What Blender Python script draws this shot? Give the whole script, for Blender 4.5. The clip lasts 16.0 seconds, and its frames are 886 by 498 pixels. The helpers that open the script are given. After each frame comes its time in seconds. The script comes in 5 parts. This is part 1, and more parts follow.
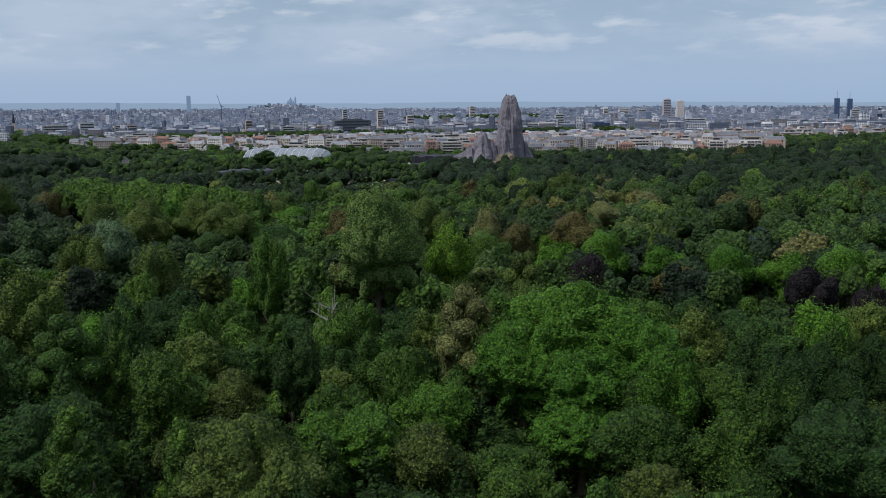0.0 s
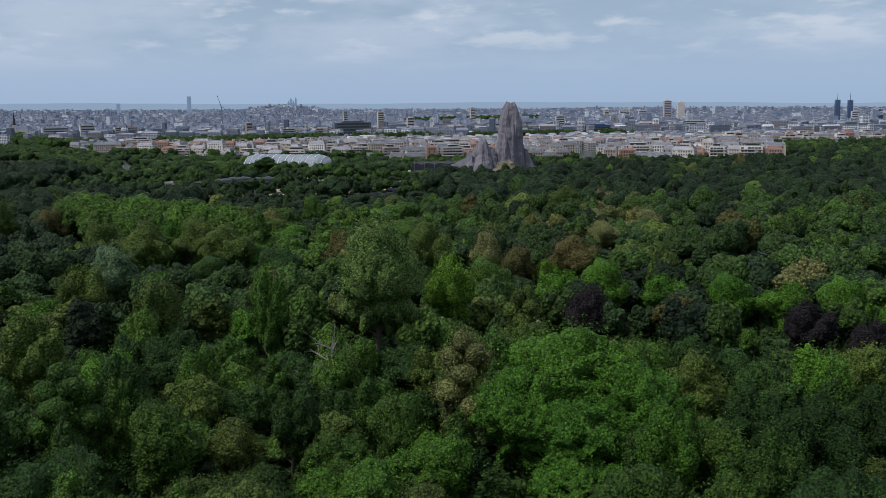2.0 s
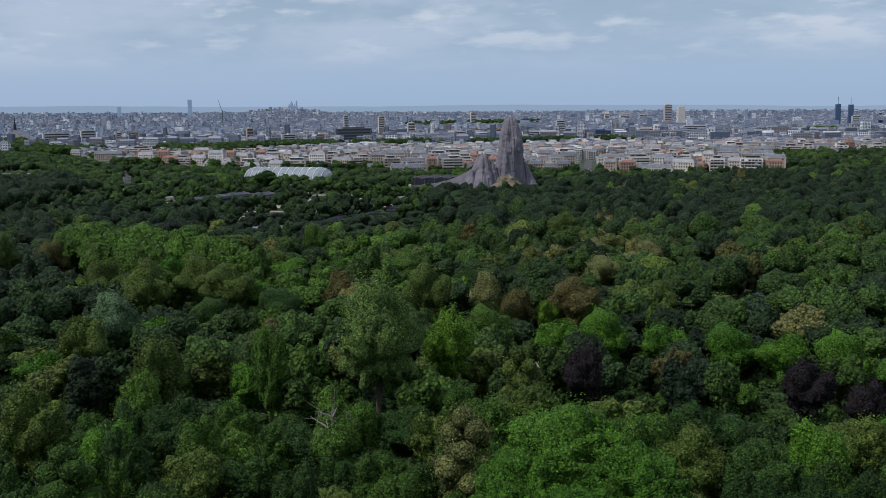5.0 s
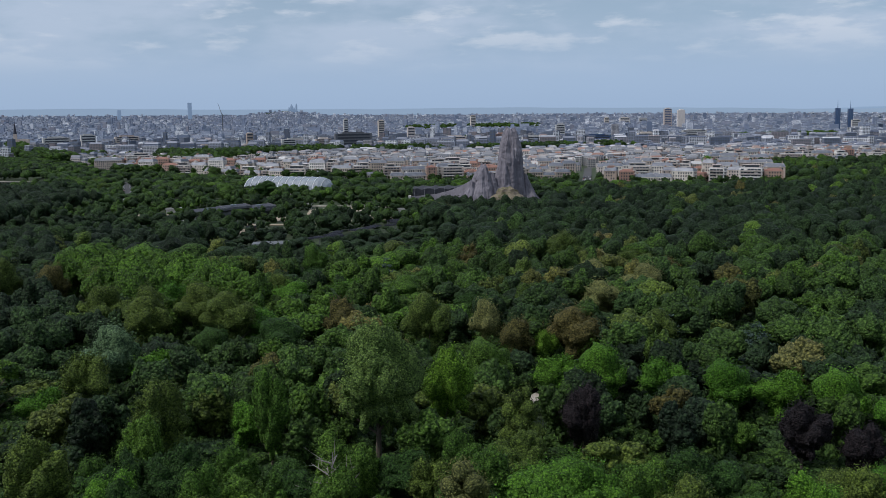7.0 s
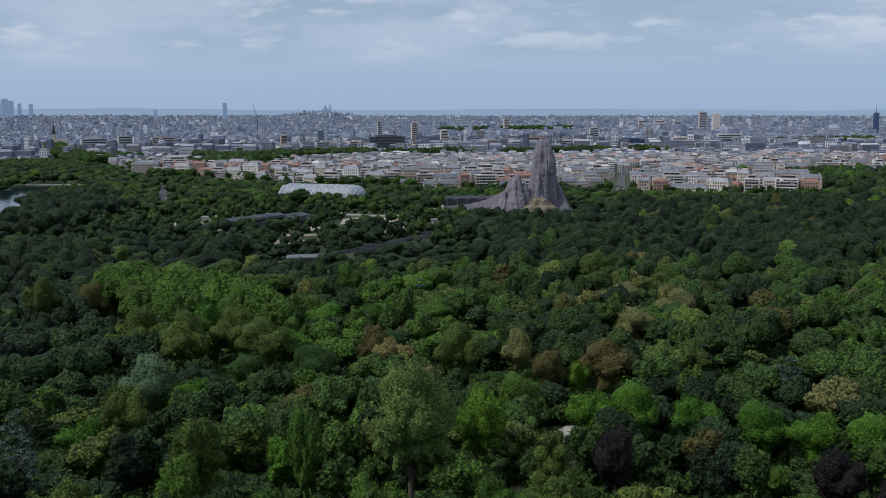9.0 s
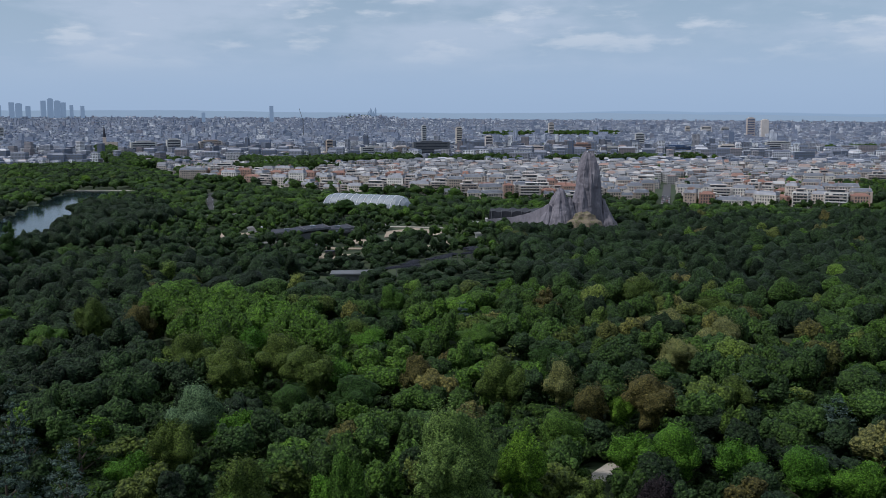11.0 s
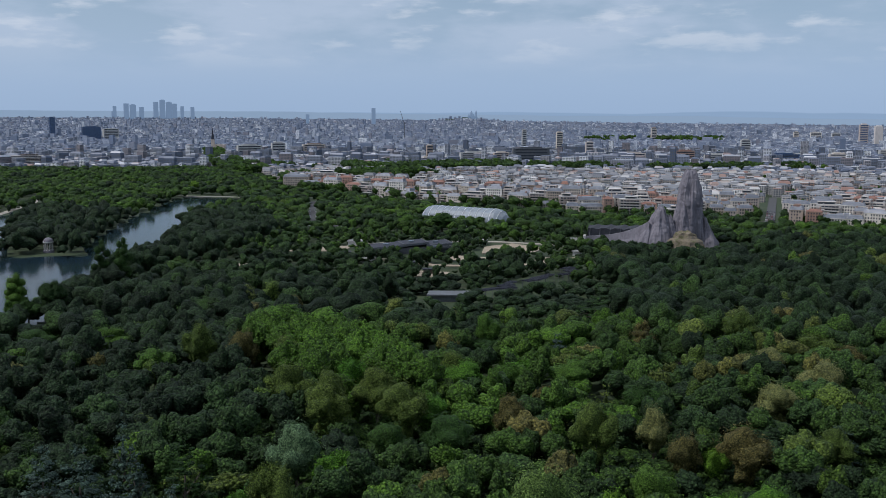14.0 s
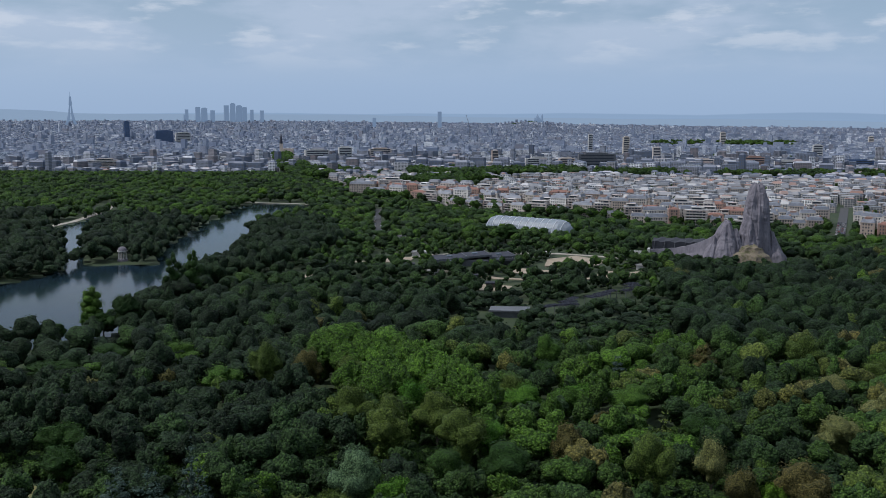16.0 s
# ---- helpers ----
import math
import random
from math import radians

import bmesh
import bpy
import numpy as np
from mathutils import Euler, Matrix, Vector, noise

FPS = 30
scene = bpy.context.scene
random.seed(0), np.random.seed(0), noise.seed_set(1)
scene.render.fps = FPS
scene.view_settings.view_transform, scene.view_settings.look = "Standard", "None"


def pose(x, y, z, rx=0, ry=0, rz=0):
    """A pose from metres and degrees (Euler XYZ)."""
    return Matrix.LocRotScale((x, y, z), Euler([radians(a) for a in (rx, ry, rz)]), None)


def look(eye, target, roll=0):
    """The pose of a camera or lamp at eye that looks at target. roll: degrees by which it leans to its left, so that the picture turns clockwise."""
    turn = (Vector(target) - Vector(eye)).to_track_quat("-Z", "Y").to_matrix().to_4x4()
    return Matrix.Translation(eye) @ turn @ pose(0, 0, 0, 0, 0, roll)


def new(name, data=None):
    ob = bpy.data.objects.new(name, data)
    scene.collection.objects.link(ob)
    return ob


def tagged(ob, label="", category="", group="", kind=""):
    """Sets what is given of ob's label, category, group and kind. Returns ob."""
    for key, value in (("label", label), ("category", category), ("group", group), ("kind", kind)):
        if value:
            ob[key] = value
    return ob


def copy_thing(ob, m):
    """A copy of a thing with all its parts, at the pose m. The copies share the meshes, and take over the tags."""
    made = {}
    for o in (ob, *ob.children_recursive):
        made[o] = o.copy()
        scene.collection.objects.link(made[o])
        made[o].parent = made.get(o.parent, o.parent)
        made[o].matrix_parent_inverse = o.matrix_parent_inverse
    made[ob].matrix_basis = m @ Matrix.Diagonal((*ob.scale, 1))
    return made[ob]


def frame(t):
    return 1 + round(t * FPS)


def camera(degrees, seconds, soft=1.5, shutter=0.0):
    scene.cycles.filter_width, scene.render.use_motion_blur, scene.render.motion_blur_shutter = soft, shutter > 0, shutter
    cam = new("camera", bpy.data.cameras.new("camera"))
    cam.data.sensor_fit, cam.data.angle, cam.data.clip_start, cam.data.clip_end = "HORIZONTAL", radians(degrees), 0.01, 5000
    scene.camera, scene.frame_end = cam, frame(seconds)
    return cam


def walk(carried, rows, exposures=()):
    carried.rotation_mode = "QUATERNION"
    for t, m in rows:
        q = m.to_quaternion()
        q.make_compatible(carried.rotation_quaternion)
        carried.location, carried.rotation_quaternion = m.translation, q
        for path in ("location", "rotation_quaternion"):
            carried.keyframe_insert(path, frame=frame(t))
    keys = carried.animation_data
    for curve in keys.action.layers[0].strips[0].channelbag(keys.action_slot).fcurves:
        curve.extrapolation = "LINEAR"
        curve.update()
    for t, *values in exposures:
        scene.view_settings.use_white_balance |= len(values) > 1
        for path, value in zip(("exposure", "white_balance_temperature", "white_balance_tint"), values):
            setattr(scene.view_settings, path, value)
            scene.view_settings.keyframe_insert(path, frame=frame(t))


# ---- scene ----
cam = camera(48.0, 16.0, 0.6)
PATH = [
    (0, (-0.371, -0.941, 51.124), (-0.444, 1.039, 50.853), -0.8),
    (0.5, (-0.306, -0.731, 52.897), (-0.380, 1.249, 52.625), -0.7),
    (1, (-0.257, -0.508, 54.718), (-0.330, 1.472, 54.446), -0.8),
    (1.5, (-0.209, -0.264, 56.487), (-0.283, 1.716, 56.214), -0.8),
    (2, (-0.158, -0.008, 58.290), (-0.232, 1.971, 58.017), -0.8),
    (2.5, (-0.108, 0.250, 60.139), (-0.182, 2.229, 59.864), -0.8),
    (3, (-0.063, 0.498, 62.023), (-0.137, 2.478, 61.749), -0.8),
    (3.5, (-0.018, 0.709, 63.962), (-0.093, 2.688, 63.688), -0.8),
    (4, (0.033, 0.858, 66.086), (-0.042, 2.838, 65.812), -0.8),
    (6.5, (0.423, 0.588, 76.971), (0.347, 2.568, 76.700), -0.8),
    (7, (0.397, 0.581, 79.156), (0.322, 2.561, 78.885), -0.8),
    (7.5, (0.339, 0.572, 81.402), (0.264, 2.552, 81.130), -0.7),
    (8, (0.249, 0.514, 83.727), (0.171, 2.494, 83.455), -0.7),
    (8.5, (0.133, 0.381, 86.099), (0.038, 2.360, 85.827), -0.6),
    (9, (0.029, 0.238, 88.491), (-0.110, 2.215, 88.219), -0.5),
    (9.5, (-0.038, 0.110, 90.867), (-0.212, 2.084, 90.596), -0.3),
    (12, (0.140, -0.050, 102.908), (-0.112, 1.916, 102.639), -0.2),
    (12.5, (0.236, -0.184, 105.054), (-0.039, 1.778, 104.784), -0.1),
    (13, (0.375, -0.417, 107.397), (0.060, 1.540, 107.128), -0.0),
    (13.5, (0.624, -0.873, 109.862), (0.260, 1.075, 109.592), 0.0),
    (14, (1.022, -1.581, 112.336), (0.602, 0.356, 112.066), 0.1),
    (14.5, (1.540, -2.452, 114.722), (1.073, -0.526, 114.453), 0.1),
    (15, (2.156, -3.414, 117.132), (1.651, -1.497, 116.863), 0.1),
    (15.5, (2.865, -4.416, 119.594), (2.336, -2.506, 119.326), 0.0),
    (16, (3.660, -5.401, 121.991), (3.113, -3.496, 121.723), 0.1),
]
walk(cam, [(t, look(eye, target, roll)) for t, eye, target, roll in PATH], [(0, 0.0, 6380, 10), (16, -0.04, 6180, 10)])

# ---------------------------------------------------------------- light
SUN_TURN, SUN_UP = radians(248), radians(53)   # where the sun stands: turned from +y towards -x's side, and its height
to_sun = Vector((math.sin(SUN_TURN) * math.cos(SUN_UP), math.cos(SUN_TURN) * math.cos(SUN_UP), math.sin(SUN_UP)))


def make_world():
    world = bpy.data.worlds.new("sky")
    scene.world = world
    world.use_nodes = True
    nt = world.node_tree
    nt.nodes.clear()
    out = nt.nodes.new("ShaderNodeOutputWorld")
    bg = nt.nodes.new("ShaderNodeBackground")
    sky = nt.nodes.new("ShaderNodeTexSky")
    sky.sky_type, sky.sun_disc = "NISHITA", False
    sky.sun_elevation, sky.sun_rotation = SUN_UP, SUN_TURN
    sky.air_density, sky.dust_density, sky.ozone_density = 1.0, 2.2, 2.0
    def math_node(op, a, b, clamp=False):
        m = nt.nodes.new("ShaderNodeMath")
        m.operation, m.use_clamp = op, clamp
        for k, v in enumerate((a, b)):
            if isinstance(v, (int, float)):
                m.inputs[k].default_value = v
            else:
                nt.links.new(v, m.inputs[k])
        return m.outputs[0]

    def between(value, low, high, to_low=0.0, to_high=1.0):
        m = nt.nodes.new("ShaderNodeMapRange")
        m.interpolation_type = "SMOOTHSTEP"
        nt.links.new(value, m.inputs["Value"])
        for key, v in (("From Min", low), ("From Max", high), ("To Min", to_low), ("To Max", to_high)):
            m.inputs[key].default_value = v
        return m.outputs[0]

    def mixed(fac, a, b):
        m = nt.nodes.new("ShaderNodeMix")
        m.data_type = "RGBA"
        for key, v in (("Factor", fac), ("A", a), ("B", b)):
            if isinstance(v, (int, float)):
                m.inputs[key].default_value = v
            elif isinstance(v, tuple):
                m.inputs[key].default_value = v
            else:
                nt.links.new(v, m.inputs[key])
        return m.outputs["Result"]

    def cloud_noise(flat, scale, detail, rough, shift):
        mp = nt.nodes.new("ShaderNodeMapping")
        mp.inputs["Scale"].default_value, mp.inputs["Location"].default_value = (1, 1, flat), (shift, 0, 0)
        nt.links.new(tc.outputs["Generated"], mp.inputs["Vector"])
        n = nt.nodes.new("ShaderNodeTexNoise")
        n.inputs["Scale"].default_value, n.inputs["Detail"].default_value, n.inputs["Roughness"].default_value = scale, detail, rough
        nt.links.new(mp.outputs[0], n.inputs["Vector"])
        return n.outputs["Fac"]
    tc = nt.nodes.new("ShaderNodeTexCoord")
    sep = nt.nodes.new("ShaderNodeSeparateXYZ")
    nt.links.new(tc.outputs["Generated"], sep.inputs[0])
    up = sep.outputs["Z"]
    # summer haze: thick near the horizon, thinner higher up
    col = mixed(between(up, 0.02, 0.15, 0.82, 0.30), sky.outputs[0], VEIL)
    # a broad thin veil of cloud with gaps of clear blue, and small flat-bottomed heaps below it
    veil = between(cloud_noise(3.4, 5.5, 6, 0.55, 3.0), 0.38, 0.58)
    veil = math_node("MULTIPLY", math_node("MULTIPLY", veil, between(up, 0.02, 0.09)), 0.70)
    col = mixed(veil, col, CLOUD)
    heap = between(cloud_noise(4.0, 13.0, 6, 0.54, 11.0), 0.50, 0.66)
    heap = math_node("MULTIPLY", math_node("MULTIPLY", heap, between(up, 0.035, 0.085)), 0.66)
    col = mixed(heap, col, CLOUD_TOP)
    # brighter sunlit cloud added overhead, out of view, to fill the shadows
    over = math_node("MULTIPLY", between(cloud_noise(1.0, 3.0, 6, 0.55, 7.0), 0.36, 0.60), between(up, 0.36, 0.60))
    col = mixed(math_node("MULTIPLY", over, 0.75), col, CLOUD_FILL)
    # far hills and the last of the plain, painted into the sky as haze, along the true horizon
    ridge = math_node("ADD", math_node("MULTIPLY", math_node("SUBTRACT", cloud_noise(0.0, 5.0, 4, 0.5, 5.0), 0.5), 0.010), 0.0012)
    land_haze = math_node("MULTIPLY", math_node("SUBTRACT", ridge, up), 900.0, True)
    col = mixed(land_haze, col, FAR_LAND)
    nt.links.new(col, bg.inputs["Color"])
    bg.inputs["Strength"].default_value = SKY
    nt.links.new(bg.outputs[0], out.inputs[0])


SKY = 0.10
VEIL = (3.9, 5.25, 7.3, 1)
CLOUD = (4.9, 5.7, 7.0, 1)
CLOUD_TOP = (6.3, 6.8, 7.6, 1)
CLOUD_FILL = (9.0, 9.5, 10.4, 1)
FAR_LAND = (2.7, 3.75, 5.3, 1)
make_world()
sun = new("sun", bpy.data.lights.new("sun", "SUN"))
sun.data.energy, sun.data.angle, sun.data.color = 3.0, radians(0.6), (1.0, 0.95, 0.915)
sun.matrix_world = look((0, 0, 400), Vector((0, 0, 400)) - to_sun)

# ---------------------------------------------------------------- materials
def shader(name, rough=0.8, metal=0.0):
    m = bpy.data.materials.new(name)
    m.use_nodes = True
    nt = m.node_tree
    b = nt.nodes["Principled BSDF"]
    b.inputs["Roughness"].default_value, b.inputs["Metallic"].default_value = rough, metal
    return m, nt, b


def ramp(nt, source, stops):
    r = nt.nodes.new("ShaderNodeValToRGB")
    while len(r.color_ramp.elements) < len(stops):
        r.color_ramp.elements.new(0.5)
    for e, (p, c) in zip(r.color_ramp.elements, stops):
        e.position, e.color = p, (*c, 1)
    nt.links.new(source, r.inputs[0])
    return r.outputs[0]


def grain(nt, scale, detail=4, rough=0.6, object_space=True, stretch=(1, 1, 1)):
    tc = nt.nodes.new("ShaderNodeTexCoord")
    mp = nt.nodes.new("ShaderNodeMapping")
    mp.inputs["Scale"].default_value = stretch
    nt.links.new(tc.outputs["Object"], mp.inputs["Vector"])
    n = nt.nodes.new("ShaderNodeTexNoise")
    n.inputs["Scale"].default_value, n.inputs["Detail"].default_value, n.inputs["Roughness"].default_value = scale, detail, rough
    nt.links.new(mp.outputs[0], n.inputs["Vector"])
    return n.outputs["Fac"]


def blend(nt, fac, a, b, mode="MIX"):
    m = nt.nodes.new("ShaderNodeMix")
    m.data_type, m.blend_type = "RGBA", mode
    for key, value in (("Factor", fac), ("A", a), ("B", b)):
        if isinstance(value, (int, float)):
            m.inputs[key].default_value = value
        elif isinstance(value, tuple):
            m.inputs[key].default_value = (*value, 1)
        else:
            nt.links.new(value, m.inputs[key])
    return m.outputs["Result"]


def relief(nt, b, height, strength, distance):
    bump = nt.nodes.new("ShaderNodeBump")
    bump.inputs["Strength"].default_value, bump.inputs["Distance"].default_value = strength, distance
    nt.links.new(height, bump.inputs["Height"])
    nt.links.new(bump.outputs[0], b.inputs["Normal"])


def foliage(name, dark, mid, light, per_tree="object", cell=2.6):
    """Leaves: hue by tree, brightness by spray, shade between the sprays put into the colour; part of the light shines
    through.
    """
    m, nt, b = shader(name, 0.62)
    geo = nt.nodes.new("ShaderNodeNewGeometry")
    if per_tree == "object":
        info = nt.nodes.new("ShaderNodeObjectInfo")
        tree = info.outputs["Random"]
    else:
        at = nt.nodes.new("ShaderNodeAttribute")
        at.attribute_name = "tint"
        tree = at.outputs["Fac"]
    if dark:
        hue = ramp(nt, tree, ((0.0, dark), (0.5, mid), (1.0, light)))
    else:
        # low end near black for cloud shade put into the colour, lifted bluish for haze
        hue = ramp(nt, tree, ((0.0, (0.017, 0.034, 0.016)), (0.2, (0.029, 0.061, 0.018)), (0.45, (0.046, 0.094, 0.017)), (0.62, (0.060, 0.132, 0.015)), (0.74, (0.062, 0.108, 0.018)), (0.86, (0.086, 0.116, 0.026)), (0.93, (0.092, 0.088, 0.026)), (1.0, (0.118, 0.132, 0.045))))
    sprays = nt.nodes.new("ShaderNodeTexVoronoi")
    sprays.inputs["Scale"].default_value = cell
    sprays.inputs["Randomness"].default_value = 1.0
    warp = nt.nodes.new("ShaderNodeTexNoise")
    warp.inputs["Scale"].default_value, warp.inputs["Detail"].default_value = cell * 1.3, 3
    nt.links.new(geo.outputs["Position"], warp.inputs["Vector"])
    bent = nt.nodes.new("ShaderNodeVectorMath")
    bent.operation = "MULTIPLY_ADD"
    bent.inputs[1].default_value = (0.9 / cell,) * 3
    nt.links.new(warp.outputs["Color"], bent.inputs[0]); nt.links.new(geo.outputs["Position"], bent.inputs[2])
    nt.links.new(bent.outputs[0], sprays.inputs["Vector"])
    leaf = ramp(nt, geo.outputs["Random Per Island"], ((0.0, (0.80, 0.75, 0.84)), (0.6, (1.12, 1.05, 1.17)), (1.0, (1.48, 1.37, 1.46))))
    col = blend(nt, 1.0, hue, leaf, "MULTIPLY")
    part_of = nt.nodes.new("ShaderNodeSeparateColor")
    nt.links.new(sprays.outputs["Color"], part_of.inputs[0])
    col = blend(nt, 1.0, col, ramp(nt, part_of.outputs[0], ((0.0, (0.56, 0.60, 0.57)), (0.5, (1.0, 1.02, 0.97)), (1.0, (1.56, 1.54, 1.38)))), "MULTIPLY")
    # painted shade: colour darkens in the gaps between sprays
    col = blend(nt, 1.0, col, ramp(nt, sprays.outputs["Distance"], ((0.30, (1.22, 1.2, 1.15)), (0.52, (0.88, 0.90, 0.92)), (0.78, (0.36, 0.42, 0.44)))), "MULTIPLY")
    low = nt.nodes.new("ShaderNodeMath")
    low.operation = "MULTIPLY"
    low.inputs[1].default_value = -1.0
    nt.links.new(sprays.outputs["Distance"], low.inputs[0])
    relief(nt, b, low.outputs[0], 1.0, 1.2 / cell)
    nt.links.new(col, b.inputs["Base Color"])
    b.inputs["Specular IOR Level"].default_value = 0.14
    tr = nt.nodes.new("ShaderNodeBsdfTranslucent")
    nt.links.new(col, tr.inputs["Color"])
    mx = nt.nodes.new("ShaderNodeMixShader")
    mx.inputs[0].default_value = 0.27
    out = nt.nodes["Material Output"]
    nt.links.new(b.outputs[0], mx.inputs[1]); nt.links.new(tr.outputs[0], mx.inputs[2])
    nt.links.new(mx.outputs[0], out.inputs["Surface"])
    return m


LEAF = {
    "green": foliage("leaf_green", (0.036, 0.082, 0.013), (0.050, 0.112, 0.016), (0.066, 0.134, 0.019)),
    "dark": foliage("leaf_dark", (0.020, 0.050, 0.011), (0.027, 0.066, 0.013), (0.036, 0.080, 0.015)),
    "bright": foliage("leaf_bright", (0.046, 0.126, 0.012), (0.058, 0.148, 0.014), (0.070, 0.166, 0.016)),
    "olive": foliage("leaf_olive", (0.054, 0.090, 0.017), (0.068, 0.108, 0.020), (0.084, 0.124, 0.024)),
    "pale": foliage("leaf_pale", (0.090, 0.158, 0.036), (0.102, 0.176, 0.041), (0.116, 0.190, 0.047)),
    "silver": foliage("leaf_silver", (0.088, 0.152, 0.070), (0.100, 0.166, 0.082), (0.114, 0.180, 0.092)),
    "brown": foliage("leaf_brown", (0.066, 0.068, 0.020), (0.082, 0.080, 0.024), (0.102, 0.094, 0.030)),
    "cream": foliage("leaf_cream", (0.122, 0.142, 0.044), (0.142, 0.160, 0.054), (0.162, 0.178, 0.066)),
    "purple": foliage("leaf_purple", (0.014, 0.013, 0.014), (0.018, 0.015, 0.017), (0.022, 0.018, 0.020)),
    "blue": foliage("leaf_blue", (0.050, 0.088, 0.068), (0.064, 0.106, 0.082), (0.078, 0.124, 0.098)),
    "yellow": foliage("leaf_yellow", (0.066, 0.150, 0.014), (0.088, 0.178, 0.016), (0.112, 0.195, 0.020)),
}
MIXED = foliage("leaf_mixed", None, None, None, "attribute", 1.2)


def surface(name, stops, scale, rough=0.85, bump=0.0, dist=0.1, detail=6, stretch=(1, 1, 1), fine=None, metal=0.0):
    """A mottled solid: a coarse and a fine grain of one family of colours."""
    m, nt, b = shader(name, rough, metal)
    g = grain(nt, scale, detail, stretch=stretch)
    col = ramp(nt, g, stops)
    f = grain(nt, fine or scale * 9, 3, stretch=stretch)
    col = blend(nt, 0.5, col, ramp(nt, f, ((0.3, (0.6, 0.6, 0.6)), (0.7, (1.15, 1.15, 1.15)))), "MULTIPLY")
    nt.links.new(col, b.inputs["Base Color"])
    if bump:
        relief(nt, b, f, bump, dist)
    return m


BARK = surface("bark", ((0.3, (0.045, 0.036, 0.028)), (0.7, (0.10, 0.082, 0.062))), 1.2, 0.9, 0.4, 0.05, stretch=(3, 3, 0.6))
GREYBARK = surface("grey_bark", ((0.3, (0.14, 0.13, 0.115)), (0.7, (0.24, 0.225, 0.20))), 1.2, 0.9, 0.3, 0.05, stretch=(3, 3, 0.6))
SOIL = surface("woodland_floor", ((0.35, (0.014, 0.028, 0.008)), (0.55, (0.022, 0.040, 0.010)), (0.75, (0.040, 0.042, 0.018))), 0.06, 0.95)
ROCK = surface("moulded_concrete_rock", ((0.3, (0.100, 0.094, 0.114)), (0.55, (0.150, 0.141, 0.164)), (0.78, (0.205, 0.193, 0.216))), 0.16, 0.9, 0.7, 0.7, stretch=(1, 1, 0.35), fine=0.8)
ROCKTAN = surface("weathered_tan_rock", ((0.3, (0.09, 0.08, 0.065)), (0.5, (0.17, 0.14, 0.10)), (0.62, (0.09, 0.09, 0.04)), (0.8, (0.21, 0.175, 0.125))), 0.3, 0.95, 0.8, 0.5)
SAND = surface("sand", ((0.3, (0.21, 0.17, 0.125)), (0.7, (0.33, 0.275, 0.205))), 0.12, 0.95)
GRAVEL = surface("pale_gravel", ((0.3, (0.24, 0.22, 0.185)), (0.7, (0.38, 0.35, 0.30))), 0.3, 0.95)
GRASS = surface("grass", ((0.3, (0.07, 0.085, 0.024)), (0.7, (0.15, 0.14, 0.05))), 0.1, 0.95)
ASPHALT = surface("asphalt", ((0.3, (0.034, 0.034, 0.037)), (0.7, (0.058, 0.058, 0.061))), 0.4, 0.9)
CONCRETE = surface("pale_concrete", ((0.3, (0.34, 0.34, 0.33)), (0.7, (0.48, 0.47, 0.45))), 0.25, 0.85, stretch=(1, 1, 0.4))
NET = surface("dark_netting", ((0.3, (0.014, 0.016, 0.022)), (0.7, (0.028, 0.031, 0.042))), 0.5, 0.95)
SLATE = surface("dark_timber_roof", ((0.3, (0.010, 0.012, 0.020)), (0.7, (0.026, 0.030, 0.048))), 0.35, 0.85)
ZINC = surface("zinc_roof", ((0.3, (0.09, 0.102, 0.128)), (0.7, (0.215, 0.23, 0.262))), 0.2, 0.5, metal=0.2)
TILE = surface("red_roof_tile", ((0.3, (0.15, 0.075, 0.058)), (0.7, (0.25, 0.13, 0.10))), 0.3, 0.85)
GRAVELROOF = surface("gravel_roof", ((0.3, (0.20, 0.20, 0.20)), (0.7, (0.50, 0.495, 0.49))), 0.1, 0.9)
STEEL = surface("white_steel", ((0.3, (0.62, 0.63, 0.64)), (0.7, (0.74, 0.75, 0.76))), 0.4, 0.4)
RUBBER = surface("rubber", ((0.3, (0.02, 0.02, 0.02)), (0.7, (0.03, 0.03, 0.03))), 2.0, 0.8)
DARKSTEEL = surface("dark_steel", ((0.3, (0.07, 0.075, 0.085)), (0.7, (0.11, 0.115, 0.125))), 0.4, 0.5)


def painted(name, colours, rough=0.8):
    """Wall paint or render whose colour differs from building to building, with rain streaks."""
    m, nt, b = shader(name, rough)
    info = nt.nodes.new("ShaderNodeObjectInfo")
    n = len(colours)
    base = ramp(nt, info.outputs["Random"], tuple((i / (n - 1), c) for i, c in enumerate(colours)))
    st = grain(nt, 0.5, 5, stretch=(1, 1, 0.15))
    col = blend(nt, 0.45, base, ramp(nt, st, ((0.3, (0.62, 0.60, 0.57)), (0.6, (1.08, 1.07, 1.05)))), "MULTIPLY")
    nt.links.new(col, b.inputs["Base Color"])
    return m


RENDERED = painted("rendered_wall", ((0.48, 0.43, 0.37), (0.31, 0.245, 0.205), (0.60, 0.565, 0.515), (0.38, 0.315, 0.27), (0.68, 0.655, 0.62), (0.25, 0.195, 0.165)))
WHITEWALL = painted("white_wall", ((0.42, 0.375, 0.35), (0.30, 0.25, 0.225), (0.64, 0.625, 0.605), (0.37, 0.31, 0.28), (0.50, 0.465, 0.44)))
BRICKWALL = painted("brick_wall", ((0.24, 0.145, 0.115), (0.29, 0.18, 0.14), (0.34, 0.235, 0.185), (0.21, 0.12, 0.10)))
CARPAINT = painted("car_paint", ((0.70, 0.70, 0.70), (0.05, 0.05, 0.06), (0.35, 0.36, 0.38), (0.60, 0.60, 0.62), (0.28, 0.03, 0.03), (0.08, 0.10, 0.20)), 0.3)


